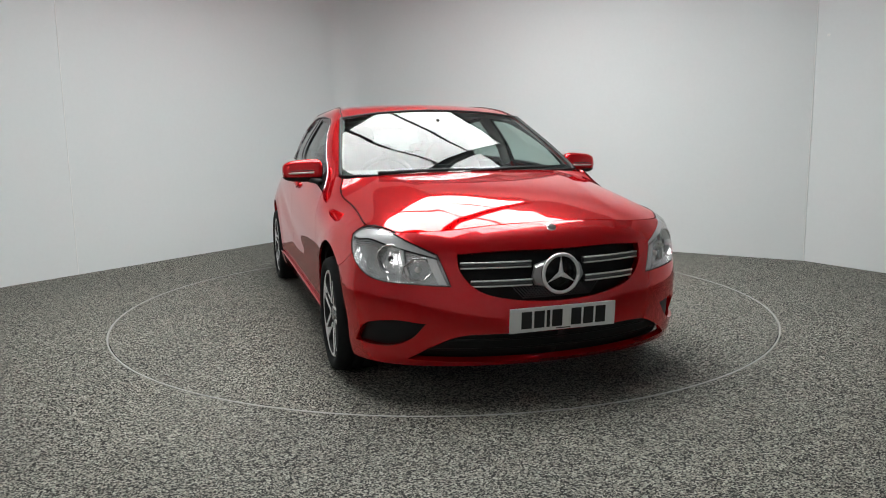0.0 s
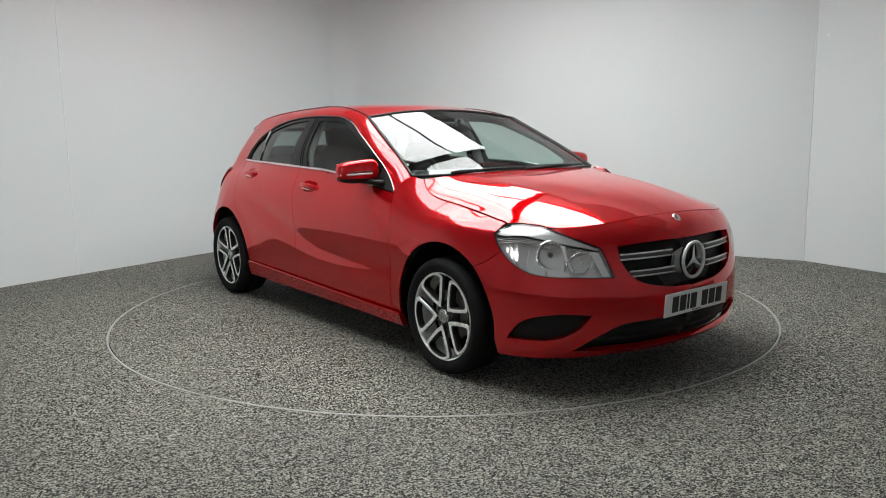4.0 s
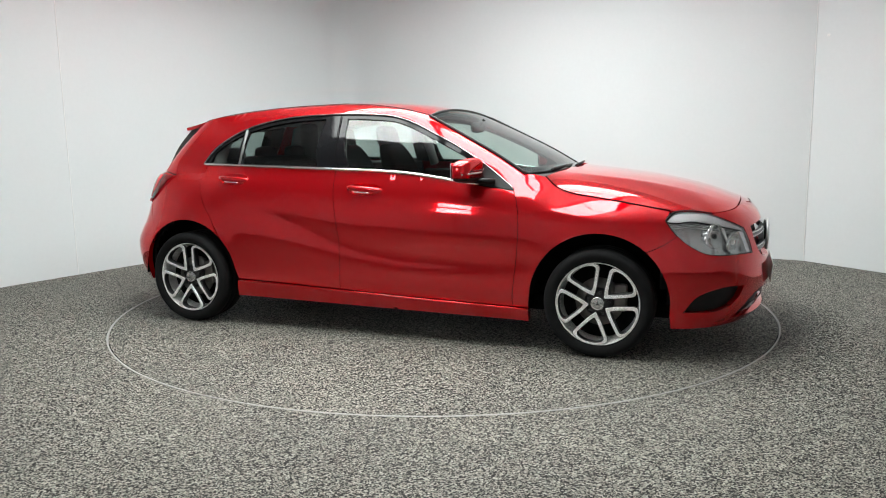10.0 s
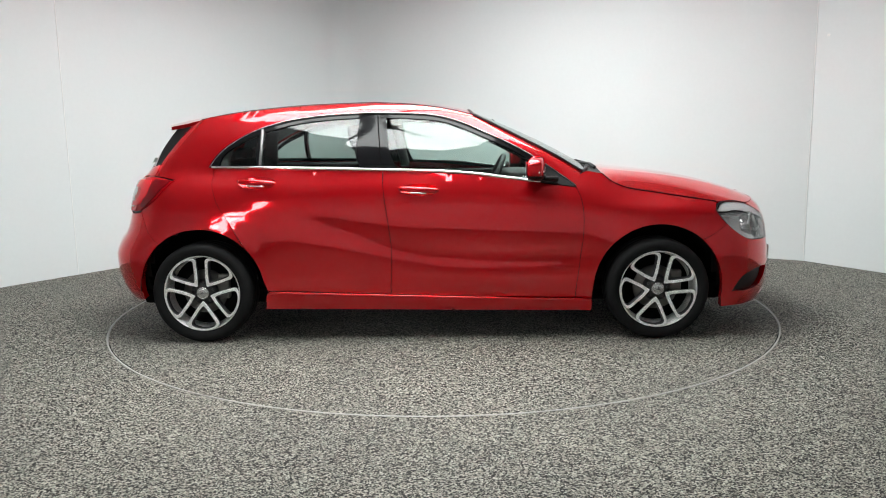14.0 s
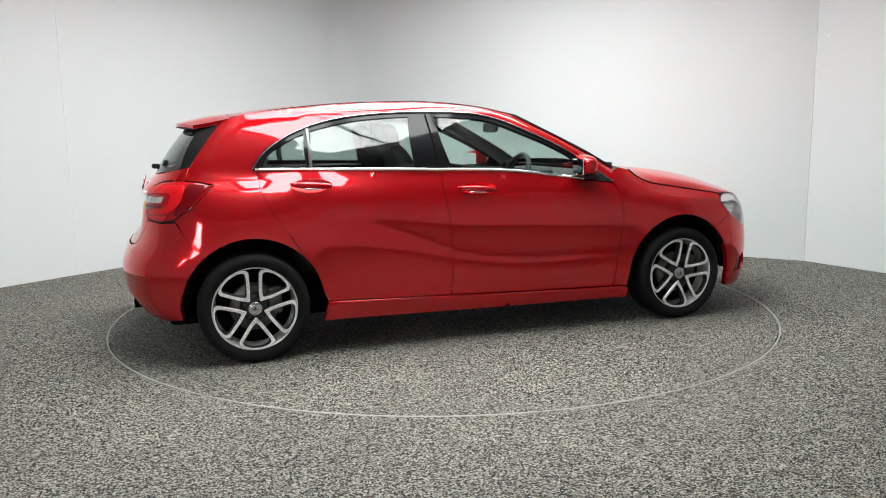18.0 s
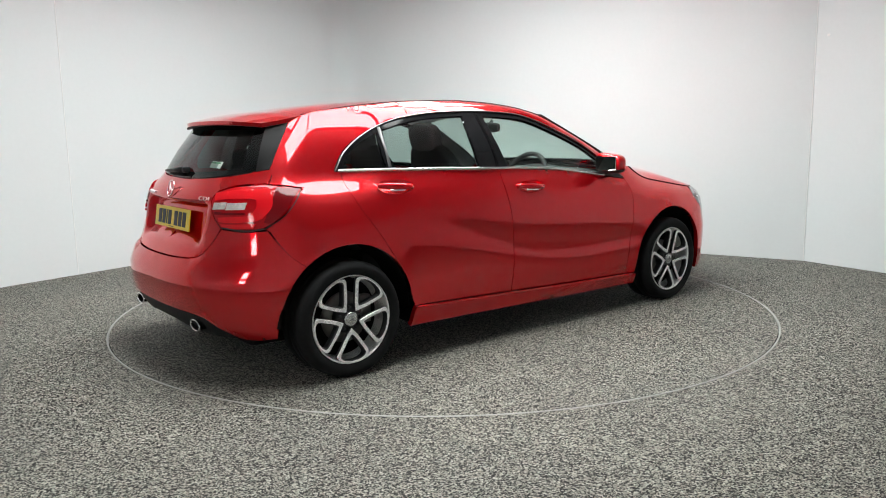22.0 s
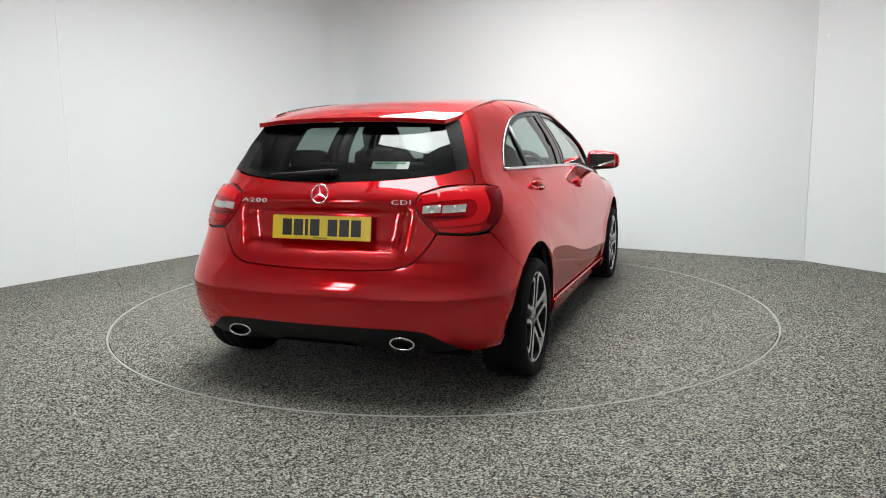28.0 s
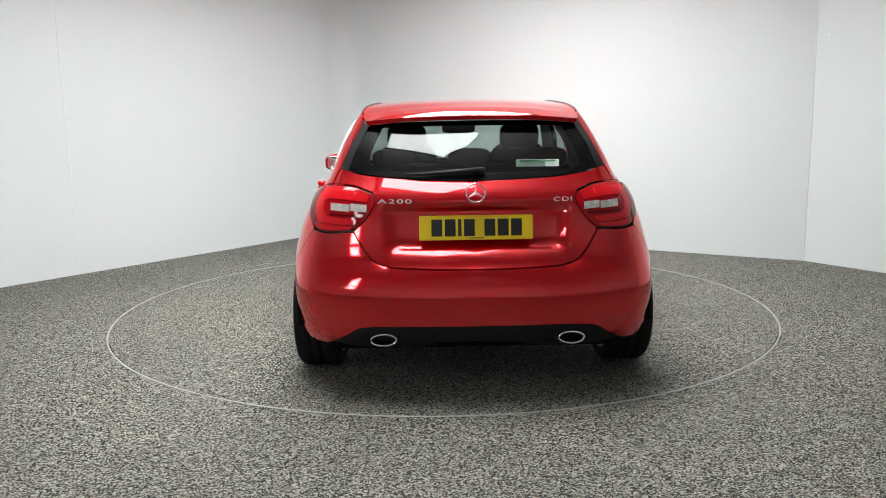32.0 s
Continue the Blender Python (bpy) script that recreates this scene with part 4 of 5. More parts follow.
def front_end():
    grille = sharp(F((0.0, 0.700), (0.30, 0.700), (0.455, 0.690)), F((0.455, 0.690), (0.45, 0.62), (0.38, 0.535), (0.22, 0.488), (0.0, 0.472)))
    intake = sharp(F((0.0, 0.338), (0.30, 0.338), (0.46, 0.330), (0.56, 0.288), (0.665, 0.214)), F((0.665, 0.214), (0.45, 0.208), (0.0, 0.204)))
    fog = sharp([*S((1.795, 0.268), (1.865, 0.352)), *F((0.725, 0.392), (0.600, 0.383))], [*F((0.600, 0.383), (0.655, 0.315), (0.735, 0.272)), *S((1.795, 0.268))])
    head_top = [*S((1.695, 0.752), (1.728, 0.787), (1.83, 0.794), (1.92, 0.776)), *F((0.60, 0.722), (0.535, 0.690))]
    head_in = [*F((0.535, 0.690), (0.512, 0.62), (0.490, 0.550))]
    head_low = [*F((0.490, 0.550), (0.62, 0.556)), *S((1.90, 0.575), (1.80, 0.632), (1.755, 0.672))]
    head_back = S((1.755, 0.672), (1.718, 0.715), (1.695, 0.752))
    headlamp = sharp(head_top, head_in, head_low, head_back)
    a = arch(FRONT_HUB, 49, -8)
    skin = sharp([(0.0, 0.811), *F((0.25, 0.804), (0.50, 0.786))] + S((1.92, 0.778)),
                 [*S((1.92, 0.774)), *F((0.60, 0.722), (0.535, 0.690))], head_in, head_low, S((1.753, 0.670), (1.68, 0.620), a[0]), S(*a), S(a[-1], (1.735, 0.178)),
                 [*S((1.735, 0.178), (1.95, 0.176)), *F((0.45, 0.182)), (0.0, 0.184)])
    # the centre line is closed by a straight run, holes that touch it are cut through it
    half = cut_through(skin, [grille, intake], [fog])
    put("front_bumper", mesh_of("front_bumper", *half, PAINT), car)
    # grille: black backing, mesh, slats, star
    back = whole(cut_sheet(grille, (), 0.04, inset=0.055, depth=0, gap=-0.03))
    gr = put("grille", mesh_of("grille", *back, BLACK), car, "black radiator grille with silver slats")
    for z0, z1, h in ((0.640, 0.655, 0.030), (0.560, 0.545, 0.034)):
        for sgn in (1, -1):
            line = [body(q, z0 + (z1 - z0) * 0) + np.array([0.0, 0, 0]) for q in np.linspace(0.10, qy(0.445 if z0 > 0.6 else 0.405, z0), 14)]
            pts = [(p[0] - 0.022, p[1] * sgn, p[2]) for p in line]
            v, f = tube(pts, [0.017 - 0.007 * k / 13 for k in range(14)], 8, flat=1.0)
            s_ = put("grille_slat", mesh_of("grille_slat", v, f, SLATM), gr)
            for dz in (0.012, -0.012):
                v, f = tube([(x + 0.011, y, z + dz) for x, y, z in pts], 0.0042, 6)
                put("slat_edge", mesh_of("slat_edge", v, f, BRIGHT), s_, "bright chrome edge")
    # diamond mesh under the lower slat
    vs, fs = [], []
    for i in range(-26, 27):
        for d in (1, -1):
            line = []
            for t in (0, 1):
                y = i * 0.015 + d * t * 0.05
                z = 0.482 + t * 0.055
                if abs(y) < 0.40 and z > 0.474 + 0.25 * y * y:
                    p = body(qy(abs(y), z), z)
                    line.append((p[0] - 0.040, y, z))
            if len(line) == 2:
                v, f = tube(line, 0.0022, 4)
                fs += [tuple(k + len(vs) for k in t) for t in f]
                vs += v
    put("grille_mesh", mesh_of("grille_mesh", vs, fs, MESHM), gr, "grey diamond mesh")
    sx = 2.212
    ring = [(sx + 0.004, 0.086 * math.sin(w), 0.592 + 0.086 * math.cos(w)) for w in np.linspace(0, 2 * math.pi, 48, endpoint=False)]
    star = put("emblem", mesh_of("emblem", *tube(ring, 0.0085, 8, closed=True), BRIGHT), gr, "round chrome emblem with a three-spoke star")
    v, f = lathe([(0.0005, 0.0), (0.083, 0.0), (0.088, -0.02)], 40)
    put("emblem_back", mesh_of("emblem_back", [(sx - 0.006 + y * 0.5, x, z + 0.592) for x, y, z in v], f, GLOSS), star)
    spokes(star, sx + 0.002, 0.592, 0.083, 1)
    for sgn in (1, -1):
        vs = [(sx - 0.034, 0.045 * sgn, 0.656), (sx - 0.034, 0.045 * sgn, 0.524), (sx - 0.040, 0.112 * sgn, 0.540), (sx - 0.040, 0.126 * sgn, 0.578), (sx - 0.040, 0.112 * sgn, 0.632)]
        vs += [(x + (0.026 if k < 2 else 0.018), y, 0.59 + (z - 0.59) * (0.86 if k < 2 else 0.7)) for k, (x, y, z) in enumerate(vs)]
        fs = [(5, 6, 7, 8, 9)] + [(k, (k + 1) % 5, 5 + (k + 1) % 5, 5 + k) for k in range(5)]
        put("emblem_mount", mesh_of("emblem_mount", vs, fs if sgn < 0 else [f[::-1] for f in fs], MOUNTM, False), star)
    # small round badge on the nose
    b = tagged(new("badge"), "small round silver badge on the nose")
    b.parent = car
    b.matrix_basis = Matrix.Translation((2.112, 0, 0.790)) @ Matrix.Rotation(radians(48), 4, "Y")
    v, f = lathe([(0.0005, 0.006), (0.018, 0.006), (0.022, 0.003), (0.024, 0.0)], 28, "z")
    put("badge_disc", mesh_of("badge_disc", v, f, CHROME), b)
    # lower intake and fog openings
    it = put("lower_intake", mesh_of("lower_intake", *whole(cut_sheet(intake, (), 0.05, inset=0.045, depth=0, gap=-0.03)), BLACK), car)
    for z in (0.262, 0.305):
        y1 = 0.50 if z > 0.29 else 0.58
        pts = [body(q, z) for q in np.linspace(0.0, qy(y1, z), 14)]
        full = [(p[0] - 0.028, p[1], p[2]) for p in pts[::-1]] + [(p[0] - 0.028, -p[1], p[2]) for p in pts[1:]]
        put("intake_bar", mesh_of("intake_bar", *tube(full, 0.004, 6), BLACK), it)
    fg = both("fog_grille", cut_sheet(fog, (), 0.04, inset=0.030, depth=0, gap=-0.02), BLACK, car, "black plastic fog lamp grille")
    # headlamps
    hs = both("headlamp", cut_sheet(headlamp, (), 0.03, inset=0.034, depth=-0.030, gap=0.004), SHELL, car, "clear headlamp with chrome reflector bowls")
    brow_low = [*F((0.545, 0.672), (0.61, 0.690)), *S((1.91, 0.728), (1.83, 0.744), (1.76, 0.738), (1.712, 0.742))]
    brow = sharp(head_top, brow_low)
    brows = both("lamp_brow", cut_sheet(brow, (), 0.02, inset=0.009, depth=0.02, gap=0.006), BROW, car, "pale streaked daytime light strip")
    inner = sharp(F((0.545, 0.672), (0.522, 0.60), (0.505, 0.556)), F((0.505, 0.556), (0.545, 0.558)), F((0.545, 0.558), (0.565, 0.61), (0.585, 0.680)))
    edges = both("lamp_edge", cut_sheet(inner, (), 0.02, inset=0.010, depth=0.02, gap=0.002), BROW, car)
    for br, ed, pa in zip(brows, edges, hs):
        br.parent, ed.parent = pa, pa
    for o, sgn in zip(hs, (1, -1)):
        bowl_at = body(qy(0.725, 0.655), 0.655)
        rot = Matrix.Rotation(radians(-28 * sgn), 4, "Z") @ Matrix.Rotation(radians(88), 4, "Y")
        m = Matrix.Translation((bowl_at[0] - 0.022, (bowl_at[1] + 0.008) * sgn, 0.660)) @ rot
        v, f = lathe([(0.001, -0.052), (0.022, -0.048), (0.048, -0.028), (0.062, 0.0), (0.066, 0.003), (0.069, -0.014)], 36, "z")
        put("reflector_bowl", mesh_of("reflector_bowl", [m @ Vector(p) for p in v], f, BOWL), o)
        v, f = lathe([(0.001, 0.000), (0.011, -0.002), (0.013, -0.010), (0.010, -0.05)], 20, "z")
        put("bulb_cap", mesh_of("bulb_cap", [m @ Vector(p) for p in v], f, GUN), o)
        p2 = body(qy(0.615, 0.615), 0.615)
        m2 = Matrix.Translation((p2[0] - 0.026, p2[1] * sgn, 0.618)) @ rot
        v, f = lathe([(0.001, -0.034), (0.030, -0.030), (0.052, -0.016), (0.070, 0.004), (0.074, 0.004), (0.076, -0.006)], 8, "z")
        put("reflector_bowl", mesh_of("reflector_bowl", [m2 @ Matrix.Rotation(0.39, 4, "Z") @ Vector((p[0] * 0.75, p[1] * 1.05, p[2])) for p in v], f, BOWL), o)
        v, f = lathe([(0.001, 0.0), (0.012, -0.002), (0.014, -0.03)], 16, "z")
        put("bulb_cap", mesh_of("bulb_cap", [m2 @ Vector(p) for p in v], f, WHITEPL), o)
        # dark line under the brow, dark bezel round the lens
        line0 = line = [body(q, z) for q, z in brow_low]
        pts = spline([(p[0] - 0.016, (p[1] + 0.010) * sgn, p[2] - 0.003) for p in line], 6)
        put("shadow_gap", mesh_of("shadow_gap", *tube(pts, 0.0030, 8), BLACK), o)
        line = [body(q, z) for q, z in resample(np.asarray(headlamp), 0.03)]
        put("bezel", mesh_of("bezel", *tube([(p[0] - 0.004, (p[1] + 0.003) * sgn, p[2]) for p in line], 0.0034, 6, closed=True), BLACK), o)
        # fine bright ribs under the brow
        for k in (1, 2, 3):
            rib = spline([(p[0] - 0.020, (p[1] + 0.012) * sgn, p[2] - 0.004 - 0.0085 * k) for p in line0], 6)
            put("lamp_rib", mesh_of("lamp_rib", *tube(rib, 0.0022, 6), BROW), o)
        # upright divider between the two bowls
        line = [body(qy(y, z), z) for y, z in ((0.665, 0.700), (0.668, 0.65), (0.650, 0.585))]
        put("reflector_divider", mesh_of("reflector_divider", *tube(spline([(p[0] - 0.026, p[1] * sgn, p[2]) for p in line], 6), 0.008, 8), BROW), o)
    for o, pa in zip(both("headlamp_lens", cut_sheet(headlamp, (), 0.03, inset=0.0, depth=0, gap=0.003, crown=0.004), LENS, car), hs):
        o.visible_shadow = False
        o.parent = pa
    # number plate
    plate(1, 2.241, 0.3985, WHITEPL, 4.0)


def spokes(parent, x, z, r, face):
    vs, fs = [], []
    for k in range(3):
        a = 2 * math.pi * k / 3
        c, s = math.cos(a), math.sin(a)
        w = r * 0.16
        base = [(x, -w, 0.0), (x + 0.010 * face, 0, 0.0), (x, w, 0.0), (x + 0.002 * face, 0, r)]
        t = len(vs)
        vs += [(px, py * c + pz * s, z - py * s + pz * c) for px, py, pz in base]
        fs += [(t, t + 1, t + 3), (t + 1, t + 2, t + 3), (t, t + 3, t + 2)]
    put("star", mesh_of("star", vs, fs, BRIGHT, False), parent)


def plate(face, x, z, material, tilt):
    """A number plate: its characters are drawn as plain bars."""
    p = tagged(new("number_plate"), "white front number plate" if face > 0 else "yellow rear number plate")
    p.parent = car
    p.matrix_basis = Matrix.Translation((x, 0, z)) @ Matrix.Rotation(radians(tilt), 4, "Y")
    part("plate_sheet", box_bm((0.006, 0.522, 0.113), (0, 0, 0), 0.003, 2), material, p)
    # widths of the seven bars, as they stand on the plate
    y = -0.205
    for w in (0.050, 0.050, 0.016, 0.050, 0.0, 0.050, 0.050, 0.050):
        if w:
            part("bar", box_bm((0.002, w, 0.078), (0.0035 * face, (y + w / 2) * face, 0), 0.0005, 1), INK, p)
            y += w + 0.011
        else:
            y += 0.033
    part("bar", box_bm((0.002, 0.07, 0.004), (0.0035 * face, 0.0, -0.048), 0, 1), INK, p)


def cut_through(skin, centre_holes, holes):
    """A half bumper whose holes reach the centre line: the outline is drawn round them, then mirrored."""
    # walk the outline from the top of the centre line round to its bottom, then up along the holes' edges
    path = [tuple(p) for p in skin]
    up = []
    for h in centre_holes[::-1]:
        pts = [tuple(p) for p in h]
        # holes run from their top centre round to their bottom centre
        up += pts[::-1]
    return whole(cut_sheet(np.array(path + up), holes, 0.035, gap=0.0008, depth=0.03))


def rear_end():
    lamp_top = [*S((-1.518, 0.962), (-1.60, 0.977), (-1.68, 0.985)), *R((0.655, 0.984), (0.555, 0.976), (0.475, 0.950))]
    lamp_in = R((0.475, 0.950), (0.462, 0.910), (0.505, 0.83), (0.562, 0.776))
    lamp_low = [*R((0.562, 0.776), (0.70, 0.766)), *S((-1.745, 0.778))]
    lamp_out = S((-1.745, 0.778), (-1.66, 0.829), (-1.60, 0.884), (-1.518, 0.962))
    lamp = sharp(lamp_top, lamp_in, lamp_low, lamp_out)
    tl = both("tail_lamp", cut_sheet(lamp, (), 0.03, inset=-0.001, depth=0.02, gap=0.006, crown=0.008), REDLENS, car, "red tail lamp with a clear strip")

    def inlay(name, outline, material, inset, label=""):
        for o, pa in zip(both(name, cut_sheet(outline, (), 0.02, inset=inset, depth=0.004, gap=0), material, car, label), tl):
            o.parent = pa
    inlay("lamp_housing", shrink(np.asarray(lamp), -0.001), INK, 0.008)
    inlay("lamp_side", sharp(S((-1.548, 0.955), (-1.65, 0.966)), S((-1.65, 0.966), (-1.69, 0.90), (-1.74, 0.808)), S((-1.74, 0.808), (-1.715, 0.802), (-1.655, 0.848), (-1.548, 0.955))), REDDARK, -0.0098, "deep red side of the lamp")
    inlay("lamp_loop", sharp(R((0.485, 0.938), (0.60, 0.955), (0.71, 0.958)), R((0.735, 0.930), (0.755, 0.88), (0.748, 0.825)), R((0.73, 0.812), (0.60, 0.802), (0.555, 0.806)), R((0.545, 0.826), (0.60, 0.830), (0.69, 0.836)), R((0.708, 0.85), (0.712, 0.88), (0.70, 0.910)), R((0.68, 0.917), (0.60, 0.915), (0.498, 0.905))), REDLIT, -0.0112, "brighter red light guide loop")
    inlay("lamp_block", sharp(R((0.565, 0.795), (0.64, 0.797), (0.735, 0.802)), R((0.735, 0.802), (0.73, 0.778)), R((0.73, 0.778), (0.64, 0.777), (0.580, 0.783))), REDLIT, -0.0108)
    inlay("lamp_line", sharp(R((0.51, 0.852), (0.60, 0.850), (0.68, 0.852)), R((0.68, 0.852), (0.68, 0.842)), R((0.68, 0.842), (0.60, 0.839), (0.52, 0.840))), REDDARK, -0.0108)
    for y0, y1 in ((0.500, 0.575), (0.581, 0.672)):
        inlay("reversing_lamp", sharp(R((y0, 0.894), (y1, 0.898)), R((y1, 0.898), (y1, 0.866)), R((y1, 0.866), (y0, 0.862))), CLEARLENS, -0.0118, "pale clear lens strip")
    # painted corner under the blade
    both("quarter_corner", cut_sheet(sharp(R((0.600, 1.085), (0.655, 1.055), (0.690, 0.966)), R((0.690, 0.966), (0.62, 0.985), (0.580, 1.04))), (), 0.03, inset=0.004, depth=0, gap=0), PAINT, car)
    # tailgate
    gate = sharp([(QF + QM + QR, 1.000), *R((0.3, 1.008), (0.5, 1.026), (0.640, 1.054))], R((0.640, 1.054), (0.660, 1.02), (0.677, 0.988)), R((0.677, 0.988), (0.555, 0.979), (0.476, 0.953)), lamp_in, R((0.562, 0.770), (0.515, 0.695), (0.455, 0.638), (0.38, 0.620)), [*R((0.38, 0.620), (0.2, 0.614)), (QF + QM + QR, 0.612)])
    put("tailgate", mesh_of("tailgate", *whole(cut_sheet(gate, (), 0.03, gap=0.0015)), PAINT), car)
    a = arch(REAR_HUB, 129.5, 188)
    bump = sharp([(QF + QM + QR, 0.608), *R((0.2, 0.610), (0.38, 0.6165))], R((0.38, 0.6165), (0.457, 0.6345), (0.518, 0.692), (0.566, 0.768)), [*R((0.566, 0.7705), (0.70, 0.7615)), *S((-1.735, 0.769))], S((-1.735, 0.770), (-1.708, 0.72), (-1.668, 0.655), a[0]), S(*a), S(a[-1], (-1.735, 0.245)), R((0.76, 0.236), (0.70, 0.242), (0.62, 0.29), (0.54, 0.340)), [*R((0.54, 0.340), (0.45, 0.352), (0.2, 0.356)), (QF + QM + QR, 0.356)])
    put("rear_bumper", mesh_of("rear_bumper", *whole(cut_sheet(bump, (), 0.035, gap=0.001, depth=0.03)), PAINT), car)
    val = sharp([(QF + QM + QR, 0.354), *R((0.2, 0.354), (0.45, 0.350), (0.54, 0.338), (0.62, 0.288), (0.70, 0.240))], R((0.70, 0.240), (0.55, 0.225), (0.25, 0.240), (0.17, 0.262)), [*R((0.17, 0.262)), (QF + QM + QR, 0.268)])
    put("rear_valance", mesh_of("rear_valance", *whole(cut_sheet(val, (), 0.035, inset=0.012, depth=0.05, gap=0)), BLACK), car, "black plastic lower rear valance")
    for y in (-0.432, 0.432):
        ring = [(-1.988, y + 0.058 * math.cos(w), 0.284 + 0.027 * math.sin(w)) for w in np.linspace(0, 2 * math.pi, 36, endpoint=False)]
        e = put("exhaust_tip", mesh_of("exhaust_tip", *tube(ring, 0.0055, 8, closed=True), CHROME), car, "oval chrome exhaust tip")
        vs = [(-1.985, y + 0.056 * math.cos(w), 0.284 + 0.025 * math.sin(w)) for w in np.linspace(0, 2 * math.pi, 36, endpoint=False)]
        vs += [(-1.86, p[1], p[2]) for p in vs]
        put("pipe", mesh_of("pipe", vs, [(i, (i + 1) % 36, 36 + (i + 1) % 36, 36 + i) for i in range(36)] + [tuple(range(36, 72))], DARK), e)
    part("heat_shield", box_bm((0.02, 0.24, 0.026), (-1.93, 0, 0.270), 0.006, 2), TANSHIELD, car)
    plate(-1, -1.918, 0.790, YELLOW, 9.0)
    # star on the tailgate
    sx = -1.912
    ring = [(sx - 0.004 + 0.042 * math.cos(w) * 0.28, 0.042 * math.sin(w), 0.948 + 0.042 * math.cos(w)) for w in np.linspace(0, 2 * math.pi, 40, endpoint=False)]
    st = put("emblem", mesh_of("emblem", *tube(ring, 0.0042, 8, closed=True), CHROME), car, "round chrome emblem with a three-spoke star")
    spokes(st, sx - 0.002, 0.948, 0.041, -1)
    # model letters as text
    for word, y0, width_ in (("A200", 0.452, 0.160), ("CDI", -0.357, 0.088)):
        c = bpy.data.curves.new("model_letters", "FONT")
        c.body, c.size, c.extrude, c.space_character = word, 0.040, 0.0025, 1.18
        ob = new("model_letters", c)
        dg = bpy.context.evaluated_depsgraph_get()
        me = bpy.data.meshes.new_from_object(ob.evaluated_get(dg))
        bpy.data.objects.remove(ob)
        xs = [v.co.x for v in me.vertices]
        k = width_ / (max(xs) - min(xs))
        q = body(qy(abs(y0 - width_ / 2), 0.925, True), 0.925)
        turn = Matrix(((0, 0, -1, 0), (-1, 0, 0, 0), (0, 1, 0, 0), (0, 0, 0, 1)))
        ends_x = [float(body(qy(abs(y), 0.915, True), 0.915)[0]) for y in (y0, y0 - width_)]
        slope = math.atan2(ends_x[1] - ends_x[0], width_)
        m = Matrix.Translation((ends_x[0] - 0.009, y0, 0.904)) @ Matrix.Rotation(slope, 4, "Z") @ Matrix.Rotation(radians(14), 4, "Y") @ turn @ Matrix.Diagonal((k, 0.72, 1, 1))
        me.transform(m)
        me.materials.clear()
        me.materials.append(LETTERS)
        put("model_letters", me, car, "chrome model letters")


# ---- wheels ----
def petal_outline(pts, n=10):
    """One looped spoke: a rounded triangle with its point at the hub, in (r, angle) turned into x, z."""
    half = [(0.978 * r * math.sin(a), 0.978 * r * math.cos(a)) for r, a in pts]
    loop = half + [(-x, z) for x, z in half[::-1][1:-1]]
    return spline(loop, n, closed=True)


wheel_meshes = {}


